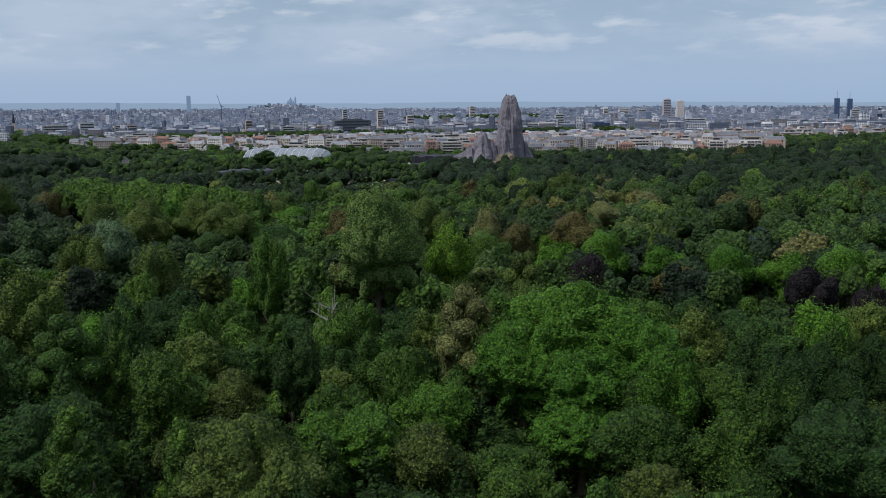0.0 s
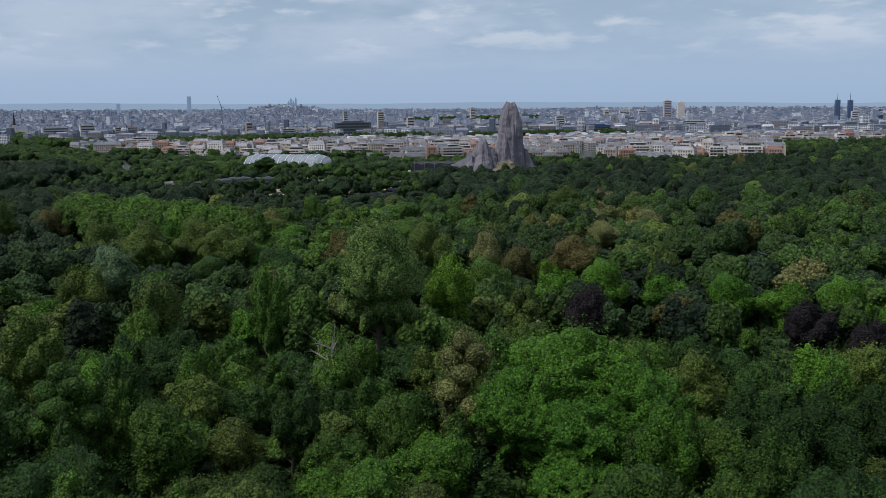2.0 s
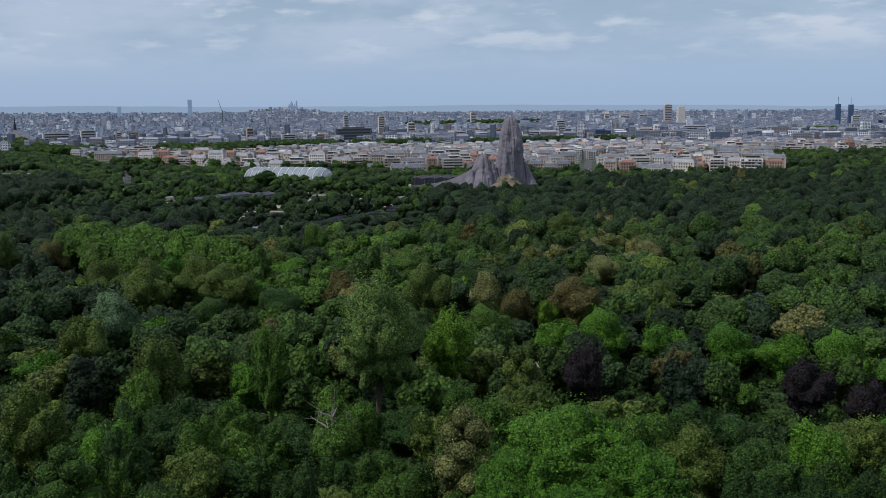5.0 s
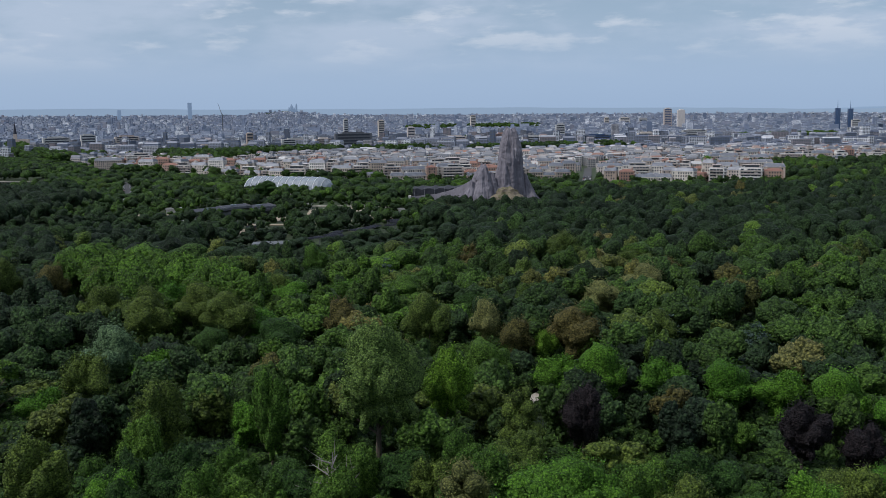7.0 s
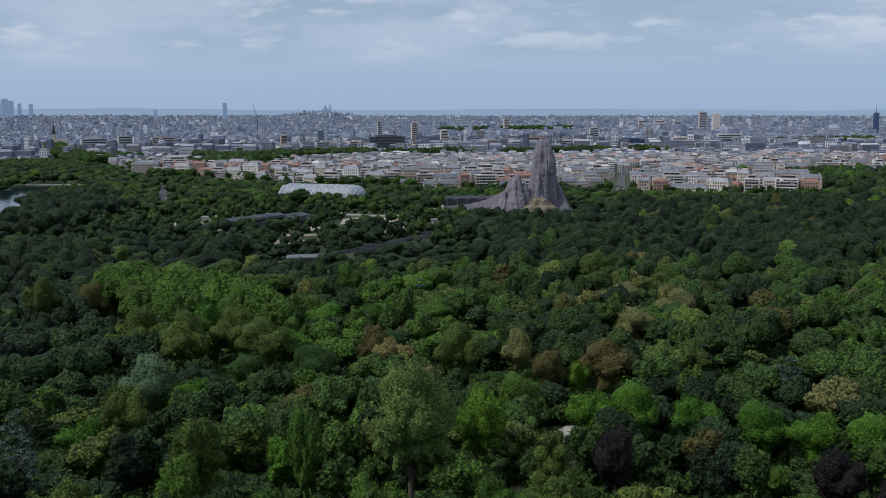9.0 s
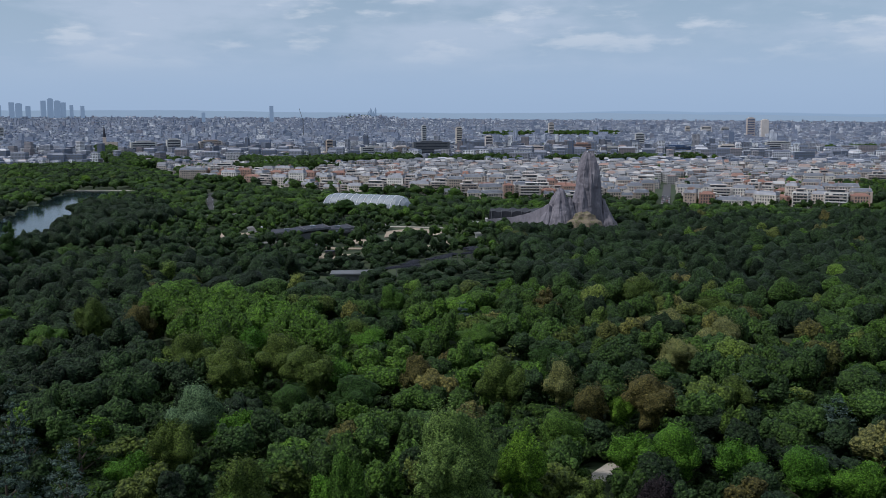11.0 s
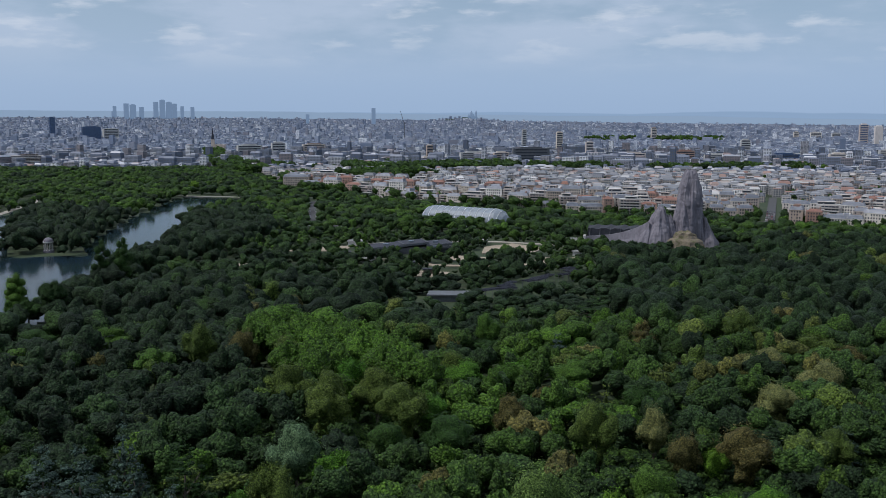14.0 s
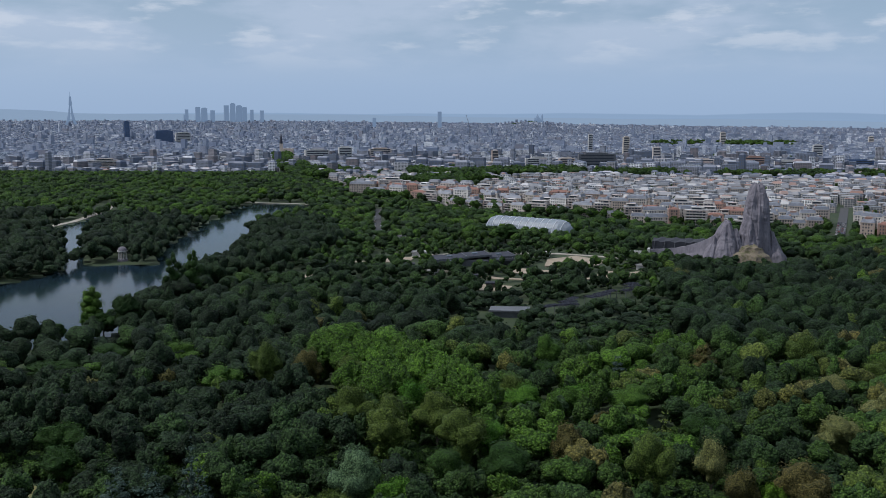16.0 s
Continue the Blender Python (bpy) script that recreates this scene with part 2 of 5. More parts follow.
def glassy(name, tone, rough=0.12):
    m, nt, b = shader(name, rough)
    g = grain(nt, 0.3, 2)
    nt.links.new(ramp(nt, g, ((0.3, tone), (0.7, tuple(1.6 * c for c in tone)))), b.inputs["Base Color"])
    b.inputs["Specular IOR Level"].default_value = 0.7
    return m


PANE = glassy("window_glass", (0.030, 0.036, 0.046))
BLUEGLASS = glassy("blue_curtain_glass", (0.035, 0.060, 0.115))
GREENHOUSE_GLASS = glassy("greenhouse_glass", (0.12, 0.14, 0.16), 0.2)


def make_water():
    m, nt, b = shader("lake_water", 0.07)
    b.inputs["IOR"].default_value = 1.20
    b.inputs["Specular IOR Level"].default_value = 0.30
    g = grain(nt, 0.012, 4)
    nt.links.new(ramp(nt, g, ((0.35, (0.010, 0.021, 0.032)), (0.65, (0.016, 0.028, 0.026)))), b.inputs["Base Color"])
    w = grain(nt, 0.6, 3)
    relief(nt, b, w, 0.22, 0.2)
    return m


WATER = make_water()


def city_wall(name, tones, pitch=(0.66, 0.60), window=(0.075, 0.085, 0.10)):
    """Far facades: the tone by building, window openings as rows of dark panes too small to tell apart."""
    m, nt, b = shader(name, 0.8)
    at = nt.nodes.new("ShaderNodeAttribute")
    at.attribute_name = "tint"
    n = len(tones)
    base = ramp(nt, at.outputs["Fac"], tuple(zip((0.0, 0.2, 0.42, 0.6, 0.74, 0.84, 0.95), tones)))
    uv = nt.nodes.new("ShaderNodeUVMap")
    uv.uv_map = "wall"
    br = nt.nodes.new("ShaderNodeTexBrick")
    br.offset = 0.0
    br.inputs["Scale"].default_value = 0.2
    br.inputs["Brick Width"].default_value, br.inputs["Row Height"].default_value = pitch
    br.inputs["Mortar Size"].default_value = 0.095
    br.inputs["Mortar Smooth"].default_value = 0.0
    nt.links.new(uv.outputs[0], br.inputs["Vector"])
    col = blend(nt, br.outputs["Fac"], window, base)
    nt.links.new(col, b.inputs["Base Color"])
    return m


# blue in these wall tones stands for haze and cloud shade over the town
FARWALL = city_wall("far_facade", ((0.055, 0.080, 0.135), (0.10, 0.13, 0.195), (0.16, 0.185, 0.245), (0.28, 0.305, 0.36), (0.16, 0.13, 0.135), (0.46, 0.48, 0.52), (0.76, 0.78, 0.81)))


# farthest walls: paler and bluer still, haze put into walls and window panes
HAZEWALL = city_wall("haze_far_facade", ((0.115, 0.155, 0.235), (0.20, 0.24, 0.33), (0.29, 0.33, 0.42), (0.40, 0.44, 0.52), (0.22, 0.205, 0.23), (0.54, 0.57, 0.63), (0.80, 0.82, 0.86)), window=(0.14, 0.17, 0.23))
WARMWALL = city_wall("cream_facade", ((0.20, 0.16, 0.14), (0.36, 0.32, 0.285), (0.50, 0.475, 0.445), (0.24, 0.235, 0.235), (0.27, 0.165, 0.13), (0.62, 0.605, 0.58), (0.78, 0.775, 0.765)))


def far_roof(name, stops):
    m, nt, b = shader(name, 0.6)
    at = nt.nodes.new("ShaderNodeAttribute")
    at.attribute_name = "tint"
    col = ramp(nt, at.outputs["Fac"], stops)
    nt.links.new(col, b.inputs["Base Color"])
    return m


# blue beyond the zinc's own stands for haze
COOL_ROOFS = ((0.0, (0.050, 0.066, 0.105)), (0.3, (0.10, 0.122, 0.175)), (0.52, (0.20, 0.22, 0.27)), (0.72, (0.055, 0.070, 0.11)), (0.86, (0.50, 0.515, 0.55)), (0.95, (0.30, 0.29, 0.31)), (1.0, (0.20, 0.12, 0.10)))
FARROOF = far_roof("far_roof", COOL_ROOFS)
# the same roof tones blended towards a haze blue
HAZEROOF = far_roof("haze_far_roof", tuple((p, tuple(0.62 * v + w for v, w in zip(c, (0.09, 0.115, 0.165)))) for p, c in COOL_ROOFS))
WARMROOF = far_roof("mixed_roof", ((0.0, (0.070, 0.080, 0.10)), (0.3, (0.17, 0.18, 0.20)), (0.52, (0.25, 0.25, 0.26)), (0.68, (0.08, 0.09, 0.115)), (0.80, (0.46, 0.46, 0.465)), (0.88, (0.34, 0.32, 0.30)), (1.0, (0.25, 0.115, 0.08))))


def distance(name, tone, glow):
    """The farthest skyline, its air haze put in as an even blue glow."""
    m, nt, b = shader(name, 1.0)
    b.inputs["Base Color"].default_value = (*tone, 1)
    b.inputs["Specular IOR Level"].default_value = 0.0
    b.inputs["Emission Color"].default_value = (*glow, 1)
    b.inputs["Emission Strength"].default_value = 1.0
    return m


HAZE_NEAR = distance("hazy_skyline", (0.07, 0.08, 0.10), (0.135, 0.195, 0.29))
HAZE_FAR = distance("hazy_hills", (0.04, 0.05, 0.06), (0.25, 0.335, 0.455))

# ---------------------------------------------------------------- building blocks
def mesh_of(name, verts, faces, mats, smooth=False):
    me = bpy.data.meshes.new(name)
    me.from_pydata([tuple(v) for v in verts], [], faces)
    for m in mats if isinstance(mats, (list, tuple)) else [mats]:
        me.materials.append(m)
    if smooth:
        me.polygons.foreach_set("use_smooth", [True] * len(me.polygons))
    me.update()
    return me


def part(name, bm, material, parent=None, label=""):
    me = bpy.data.meshes.new(name)
    bm.to_mesh(me)
    bm.free()
    me.materials.append(material)
    ob = new(name, me)
    ob.parent = parent
    return tagged(ob, label)


def put(name, me, parent=None, label=""):
    ob = new(name, me)
    ob.parent = parent
    return tagged(ob, label)


def thing(name, m, label, category, group="", kind=""):
    ob = new(name)
    ob.empty_display_size = 0.5
    ob.matrix_basis = m
    return tagged(ob, label, category, group, kind)


def box(bm, x0, x1, y0, y1, z0, z1):
    v = [bm.verts.new(p) for p in ((x0, y0, z0), (x1, y0, z0), (x1, y1, z0), (x0, y1, z0), (x0, y0, z1), (x1, y0, z1), (x1, y1, z1), (x0, y1, z1))]
    for f in ((3, 2, 1, 0), (4, 5, 6, 7), (0, 1, 5, 4), (1, 2, 6, 5), (2, 3, 7, 6), (3, 0, 4, 7)):
        bm.faces.new([v[i] for i in f])
    return v


def hip(bm, x0, x1, y0, y1, z0, z1, inset):
    """A roof that leans in on all four sides."""
    i = min(inset, (x1 - x0) * 0.45, (y1 - y0) * 0.45)
    v = [bm.verts.new(p) for p in ((x0, y0, z0), (x1, y0, z0), (x1, y1, z0), (x0, y1, z0), (x0 + i, y0 + i, z1), (x1 - i, y0 + i, z1), (x1 - i, y1 - i, z1), (x0 + i, y1 - i, z1))]
    for f in ((3, 2, 1, 0), (4, 5, 6, 7), (0, 1, 5, 4), (1, 2, 6, 5), (2, 3, 7, 6), (3, 0, 4, 7)):
        bm.faces.new([v[k] for k in f])


def tube(bm, a, b, r0, r1, sides=7):
    a, b = Vector(a), Vector(b)
    d = (b - a).normalized()
    p = d.orthogonal().normalized()
    q = d.cross(p)
    low, high = [], []
    for k in range(sides):
        t = 2 * math.pi * k / sides
        o = p * math.cos(t) + q * math.sin(t)
        low.append(bm.verts.new(a + o * r0))
        high.append(bm.verts.new(b + o * r1))
    for k in range(sides):
        j = (k + 1) % sides
        bm.faces.new((low[k], low[j], high[j], high[k]))
    bm.faces.new(high)
    bm.faces.new(low[::-1])


def rnd(seed):
    return np.random.default_rng(seed)


# beyond FLAT distances are compressed: the land is raised and things shrunk to fit the camera's view
FLAT, RISE = 2600.0, 0.0021


def true_far(d):
    u = max(0.0, d - FLAT)
    return min(d, FLAT) + u * (1 + RISE * u)


def drawn_far(dist):
    if dist <= FLAT:
        return dist
    c = dist - FLAT
    return FLAT + (-1 + math.sqrt(1 + 4 * RISE * c)) / (2 * RISE)


def land(x, y):
    d = math.hypot(x, y)
    if d <= FLAT:
        return 0.0
    b = math.degrees(math.atan2(x, y)) if y > 0 else -40.0
    # height by bearing, fitted to the camera's climb and pan
    return max(70.0, min(126.0, 94.0 - (1.18 if b < 0 else 1.05) * b)) * (1 - d / true_far(d))

# ---------------------------------------------------------------- plan of the place
SHORE = [(-325, 440), (-336, 500), (-378, 629), (-390, 745), (-446, 867), (-498, 1000), (-492, 1146), (-545, 1230), (-618, 1240), (-606, 1150),
         (-568, 1040), (-542, 950), (-508, 853), (-480, 777), (-435, 702), (-475, 689), (-500, 677), (-531, 723), (-566, 772), (-600, 826), (-660, 926), (-706, 1040),
         (-772, 1170), (-800, 1200), (-745, 1095), (-698, 960), (-690, 900), (-625, 820), (-583, 766), (-527, 700), (-496, 660), (-488, 614), (-498, 584), (-560, 480), (-640, 420), (-450, 375)]
TOWN_EDGE = [(-2600, 1750), (-1404, 1700), (-974, 1790), (-840, 1860), (-637, 1585), (-492, 1345), (-382, 1275), (-248, 1172), (-109, 1118), (-46, 1085),
             (40, 1084), (92, 1062), (157, 1036), (262, 1012), (306, 1000), (318, 1260), (452, 1325), (560, 1300), (700, 1270), (1300, 1500), (2600, 1600)]


def inside(x, y, poly):
    hit = False
    for (ax, ay), (bx, by) in zip(poly, poly[1:] + poly[:1]):
        if (ay > y) != (by > y) and x < (bx - ax) * (y - ay) / (by - ay) + ax:
            hit = not hit
    return hit


def to_segment(x, y, ax, ay, bx, by):
    dx, dy = bx - ax, by - ay
    k = max(0.0, min(1.0, ((x - ax) * dx + (y - ay) * dy) / (dx * dx + dy * dy)))
    return math.hypot(x - ax - k * dx, y - ay - k * dy)


def shore_distance(x, y):
    """Metres to the shore, below zero on the water."""
    if not (-830 < x < -280 and 330 < y < 1290):
        return 99.0
    d = min(to_segment(x, y, *a, *b) for a, b in zip(SHORE, SHORE[1:] + SHORE[:1]))
    d += 5 * noise.noise((x * 0.03, y * 0.03, 0))
    return -d if inside(x, y, SHORE) else d


def town_line(x):
    for (ax, ay), (bx, by) in zip(TOWN_EDGE, TOWN_EDGE[1:]):
        if ax <= x <= bx:
            return ay + (by - ay) * (x - ax) / (bx - ax)
    return 1750.0


CLEAR = []     # ellipses kept free of trees: x, y, half widths, turn


def clear(x, y, a, b, turn=0.0):
    CLEAR.append((x, y, a, b, math.cos(radians(turn)), math.sin(radians(turn))))


def is_clear(x, y, grow=0.0):
    for cx, cy, a, b, c, s in CLEAR:
        u, v = (x - cx) * c + (y - cy) * s, -(x - cx) * s + (y - cy) * c
        if (u / (a + grow)) ** 2 + (v / (b + grow)) ** 2 < 1:
            return True
    return False


AVENUE = (106, 1000, 152, 1400)          # the street that leaves the park beside the rock
PARK_STREET = (-331, 925, -432, 1205)  # the street with parked cars by the lake


def on_street(x, y, grow=0.0):
    return to_segment(x, y, *AVENUE) < 8 + grow or to_segment(x, y, *PARK_STREET) < 5 + grow


GREENS = []


def green_belt(x, y):
    if y > 1780 and noise.noise((x * 0.011, y * 0.011, 6)) < -0.12:
        return False
    for ax, ay, bx, by, w in GREENS:
        if to_segment(x, y, ax, ay, bx, by) < w:
            return True
    return False


# tree-lined strips and parks in the town: from, to, half width
GREENS.append((-610, 1890, -280, 2000, 105)); GREENS.append((-250, 1960, 330, 2050, 62)); GREENS.append((-510, 1610, -400, 1730, 75))
GREENS.append((-725, 1690, -965, 2086, 38)); GREENS.append((-965, 2086, -1190, 2530, 26)); GREENS.append((-900, 1980, -660, 1800, 30))
GREENS.append((-235, 3230, 200, 3250, 60)); GREENS.append((700, 2560, 920, 2640, 70)); GREENS.append((-868, 4030, -770, 4065, 34))


# ---------------------------------------------------------------- ground and water
def make_ground():
    rad = [2.0, 20, 45, 70]
    while rad[-1] < 4930:
        r = rad[-1]
        rad.append(r + (22 if r < 340 else 9 if r < 1420 else 30 if r < 2000 else 110))
    rad[-1] = 4930
    ang = [-180 + 6 * k for k in range(21)] + [-57 + 0.6 * k for k in range(100)] + [4 + 3 * k for k in range(59)]
    ang = sorted(set(round(a, 2) for a in ang if a < 180))
    verts, faces = [], []
    for r in rad:
        for a in ang:
            x, y = r * math.sin(radians(a)), r * math.cos(radians(a))
            z = land(x, y) + 0.5 * noise.noise((x * 0.01, y * 0.01, 3))
            if r > 2600:
                z += 7 * noise.noise((x * 0.0012, y * 0.0012, 1))
            s = shore_distance(x, y)
            if s < 10:
                z = min(z, 0.4) if s > 4 else max(-2.6, s * 0.6 - 1.6)
            verts.append((x, y, z))
    n = len(ang)
    for i in range(len(rad) - 1):
        for j in range(n):
            k = (j + 1) % n
            faces.append((i * n + j, i * n + k, (i + 1) * n + k, (i + 1) * n + j))
    faces.append(tuple(range(n))[::-1])
    ob = put("ground", mesh_of("ground", verts, [f[::-1] for f in faces], SOIL, True))
    tagged(ob, "dark woodland floor running out under the trees and the town", "ground", kind="structure")


def patch(name, pts, z, material, label, category):
    """A sheet of other ground on the woodland floor, with a soft uneven rim."""
    cx, cy = sum(p[0] for p in pts) / len(pts), sum(p[1] for p in pts) / len(pts)
    rim = []
    for (ax, ay), (bx, by) in zip(pts, pts[1:] + pts[:1]):
        for k in range(6):
            t = k / 6
            x, y = ax + (bx - ax) * t, ay + (by - ay) * t
            w = 1 + 0.06 * noise.noise((x * 0.15, y * 0.15, 5))
            rim.append((cx + (x - cx) * w, cy + (y - cy) * w))
    n = len(rim)
    verts = [(x, y, z) for x, y in rim] + [(x, y, z - 0.9) for x, y in rim]
    faces = [tuple(range(n))] + [(i, i + n, (i + 1) % n + n, (i + 1) % n) for i in range(n)]
    ob = put(name, mesh_of(name, verts, faces, material))
    return tagged(ob, label, category, kind="structure")


def ribbon(name, line, width, z, material, label, category):
    verts, faces = [], []
    for i, (x, y) in enumerate(line):
        a, b = line[max(0, i - 1)], line[min(len(line) - 1, i + 1)]
        d = Vector((b[0] - a[0], b[1] - a[1])).normalized()
        for s in (-1, 1):
            verts += [(x - s * d.y * width / 2, y + s * d.x * width / 2, z), (x - s * d.y * width / 2, y + s * d.x * width / 2, z - 0.7)]
    for i in range(len(line) - 1):
        k = 4 * i
        faces += [(k, k + 4, k + 6, k + 2), (k + 1, k + 5, k + 4, k), (k + 2, k + 6, k + 7, k + 3)]
    ob = put(name, mesh_of(name, verts, faces, material))
    return tagged(ob, label, category, kind="structure")


make_ground()
lake = put("water", mesh_of("water", [(-900, 330, -0.5), (-290, 330, -0.5), (-290, 1300, -0.5), (-900, 1300, -0.5)], [(0, 1, 2, 3)], WATER))
tagged(lake, "still dark green lake water reflecting the sky", "lake", kind="structure")

ribbon("road", [(104, 985), (120, 1120), (152, 1400)], 10, 0.75, ASPHALT, "grey asphalt avenue between apartment blocks", "road")
ribbon("road", [(-325, 908), (-331, 925), (-432, 1205)], 6.5, 0.75, ASPHALT, "park street lined with parked cars", "road")
ribbon("road", [(-345, 398), (-314, 412), (-300, 436), (-296, 470)], 9, 0.75, ASPHALT, "narrow park road by the lake shore", "road")
ribbon("path", [(-22, 150), (-16, 165), (-4, 200), (7, 245), (13, 264), (24, 284)], 5, 0.72, GRAVEL, "pale gravel path winding under the trees", "path")
clear(12, 263, 6, 11, -30); clear(-16, 164, 4, 7, -25); clear(0, 215, 4, 9, -20)
ribbon("path", [(-818, 1200), (-757, 1090), (-712, 962), (-704, 905)], 8, 0.5, GRAVEL, "pale gravel beach along the lake shore", "path")
clear(-775, 1115, 7, 95, 28); clear(-712, 950, 7, 48, 15)
ribbon("path", [(-640, 1246), (-560, 1246), (-500, 1225), (-470, 1160)], 7, 0.5, GRAVEL, "pale gravel path round the lake head", "path")
clear(-560, 1246, 90, 8, -6)
clear(-314, 412, 9, 30, -40); clear(-300, 440, 9, 30, 0)
patch("lawn", [(-236, 238), (-204, 240), (-202, 258), (-230, 262)], 0.72, GRASS, "dry mown lawn between trees", "lawn")
clear(-217, 246, 22, 16, 0)
patch("sand_yard", [(-136, 782), (-96, 800), (-92, 826), (-122, 848), (-142, 820)], 0.72, SAND, "bare sandy animal yard in the zoo", "sand yard")
clear(-116, 812, 26, 36, 0)
patch("sand_yard", [(-160, 738), (-128, 742), (-126, 760), (-158, 766)], 0.72, SAND, "small bare sandy animal yard", "sand yard")
clear(-143, 751, 20, 14, 0)
patch("sand_yard", [(-92, 738), (-66, 742), (-62, 768), (-88, 772)], 0.72, SAND, "trampled sandy yard beside the zoo walk", "sand yard")
clear(-78, 755, 16, 18, 0)
patch("sand_yard", [(-280, 770), (-250, 775), (-252, 800), (-276, 798)], 0.72, SAND, "brown sandy yard among trees", "sand yard")
clear(-265, 785, 16, 16, 0)
patch("sand_yard", [(-306, 668), (-290, 668), (-288, 698), (-304, 698)], 0.72, SAND, "narrow bare clearing between dark trees", "sand yard")
clear(-298, 682, 9, 18, 0)
patch("sand_yard", [(-166, 660), (-142, 660), (-142, 682), (-166, 684)], 0.72, SAND, "brown earth yard with a timber hut", "sand yard")
clear(-154, 672, 13, 13, 0)
ribbon("path", [(-300, 760), (-262, 772), (-236, 745), (-190, 728), (-160, 712), (-120, 716), (-92, 732), (-70, 756), (-52, 788)], 7, 0.70, SAND, "sandy zoo walk between the enclosures", "path")
ribbon("path", [(-262, 772), (-250, 815), (-215, 838), (-170, 850), (-140, 858), (-96, 850), (-74, 838)], 6, 0.71, GRAVEL, "pale zoo walk behind the low hall", "path")
for wx, wy in ((-262, 772), (-236, 745), (-190, 728), (-160, 712), (-120, 716), (-92, 732), (-70, 756), (-250, 815), (-215, 838), (-170, 850), (-140, 858), (-96, 850)):
    clear(wx, wy, 7, 7, 0)
patch("lawn", [(-440, 1600), (-350, 1590), (-345, 1700), (-430, 1710)], 0.8, GRASS, "clipped green lawn in a town park", "lawn")
clear(26, 860, 27, 26, 0); clear(-30, 855, 38, 12, 0)
clear(-194, 782, 36, 22, 28); clear(-121, 573, 17, 13, 8); clear(-76, 636, 9, 58, -25)
clear(-190, 985, 58, 20, -20); clear(-481, 714, 6, 6, 0); clear(-474, 696, 5, 8, 35); clear(19, 192, 6, 9, 0); clear(12.5, 238, 5, 18, 0); clear(11, 116, 9, 11, 0); clear(62, 187, 7, 8, -18); clear(72, 184, 6, 7, -20)

# ---------------------------------------------------------------- the great artificial rock
def crag(name, cx, cy, profile, seed, parent, material=ROCK, lean=(0, 0), label="", squash=1.0):
    """A steep moulded crag: rings of a height profile, folded into vertical ribs and broken by ledges."""
    top = profile[-1][0]
    zs, z = [], -1.0
    while z < top:
        zs.append(z)
        z += max(0.8, top / 46)
    zs.append(top)
    sides, verts, faces = 128, [], []
    for z in zs:
        for (z0, r0), (z1, r1) in zip(profile, profile[1:]):
            if z <= z1:
                break
        k = max(0.0, min(1.0, (z - z0) / (z1 - z0)))
        r = r0 + (r1 - r0) * k
        for i in range(sides):
            t = 2 * math.pi * i / sides
            c, s = math.cos(t), math.sin(t)
            rib = abs(noise.noise((c * 2.6 + seed, s * 2.6, z * 0.014))) * 1.4 - 0.3
            fold = abs(noise.noise((c * 7 + seed, s * 7, z * 0.04))) * 0.8 - 0.2 + 0.35 * noise.noise((c * 15, s * 15 + seed, z * 0.10))
            ledge = noise.noise((c * 1.5, s * 1.5 + seed, z * 0.22)) * 0.28
            facet = 0.30 * noise.noise((c * 1.15 + seed * 2, s * 1.15 - seed, z * 0.012)) + 0.14 * noise.noise((c * 2.1 - seed, s * 2.1, z * 0.05))
            w0 = r * 0.35
            w = r * (1 + facet + 0.12 * rib + 0.09 * fold) + ledge * 2.2 * min(1.0, r / 8) + 0.45 * noise.noise((c * w0, s * w0, z * 0.5 + seed))
            zz = z + (2.6 * noise.noise((c * 1.6 + seed, s * 1.6, 9)) if z > top * 0.88 else 0)
            verts.append((cx + lean[0] * z / top + c * w, cy + lean[1] * z / top + s * w * squash, zz))
    for a in range(len(zs) - 1):
        for i in range(sides):
            j = (i + 1) % sides
            faces.append((a * sides + i, a * sides + j, (a + 1) * sides + j, (a + 1) * sides + i))
    faces.append(tuple(range((len(zs) - 1) * sides, len(zs) * sides)))
    return put(name, mesh_of(name, verts, faces, material), parent, label)


rock = thing("artificial_rock", pose(0, 0, 0), "tall grey moulded concrete rock rising above the park trees", "rock")
crag("peak", 27, 868, [(-1, 13.0), (12, 12.2), (26, 11.3), (38, 10.4), (48, 9.0), (56, 7.2), (62, 5.2), (65, 3.2)], 3.1, rock, lean=(0.5, 0))
crag("buttress", 20.5, 859, [(-1, 8.5), (12, 7.8), (24, 7.0), (36, 5.6), (45, 3.6), (51, 1.2)], 8.4, rock, lean=(2.5, 6))
crag("buttress", 45, 868, [(-1, 9.5), (5, 8), (12, 5.0), (20, 2.6), (25, 0.8)], 5.7, rock, lean=(-5, 0))
crag("shoulder", 34, 871, [(-1, 13), (12, 10.5), (26, 7.5), (40, 5.4), (48, 3.6), (53, 1.4)], 1.9, rock, lean=(-3, 0))
crag("lower_peak", 1, 856, [(-1, 15), (8, 12.5), (18, 8.8), (27, 5.8), (32, 3.9), (34, 2.0)], 12.3, rock, lean=(2.5, 2))
crag("lower_peak", 10.5, 858, [(-1, 8.5), (10, 6.8), (19, 4.6), (25, 2.6), (27.5, 1.0)], 17.2, rock)
crag("spur", -9, 856, [(-1, 15), (6, 11.5), (14, 7), (20, 2.5)], 15.8, rock, lean=(4, 0))
crag("ledge_mound", 24, 838, [(-1, 17), (5, 14), (9, 12.5), (11, 9), (15, 7.5), (16.5, 3)], 21.0, rock, ROCKTAN, label="tan weathered ledge with dry grass", squash=0.7)


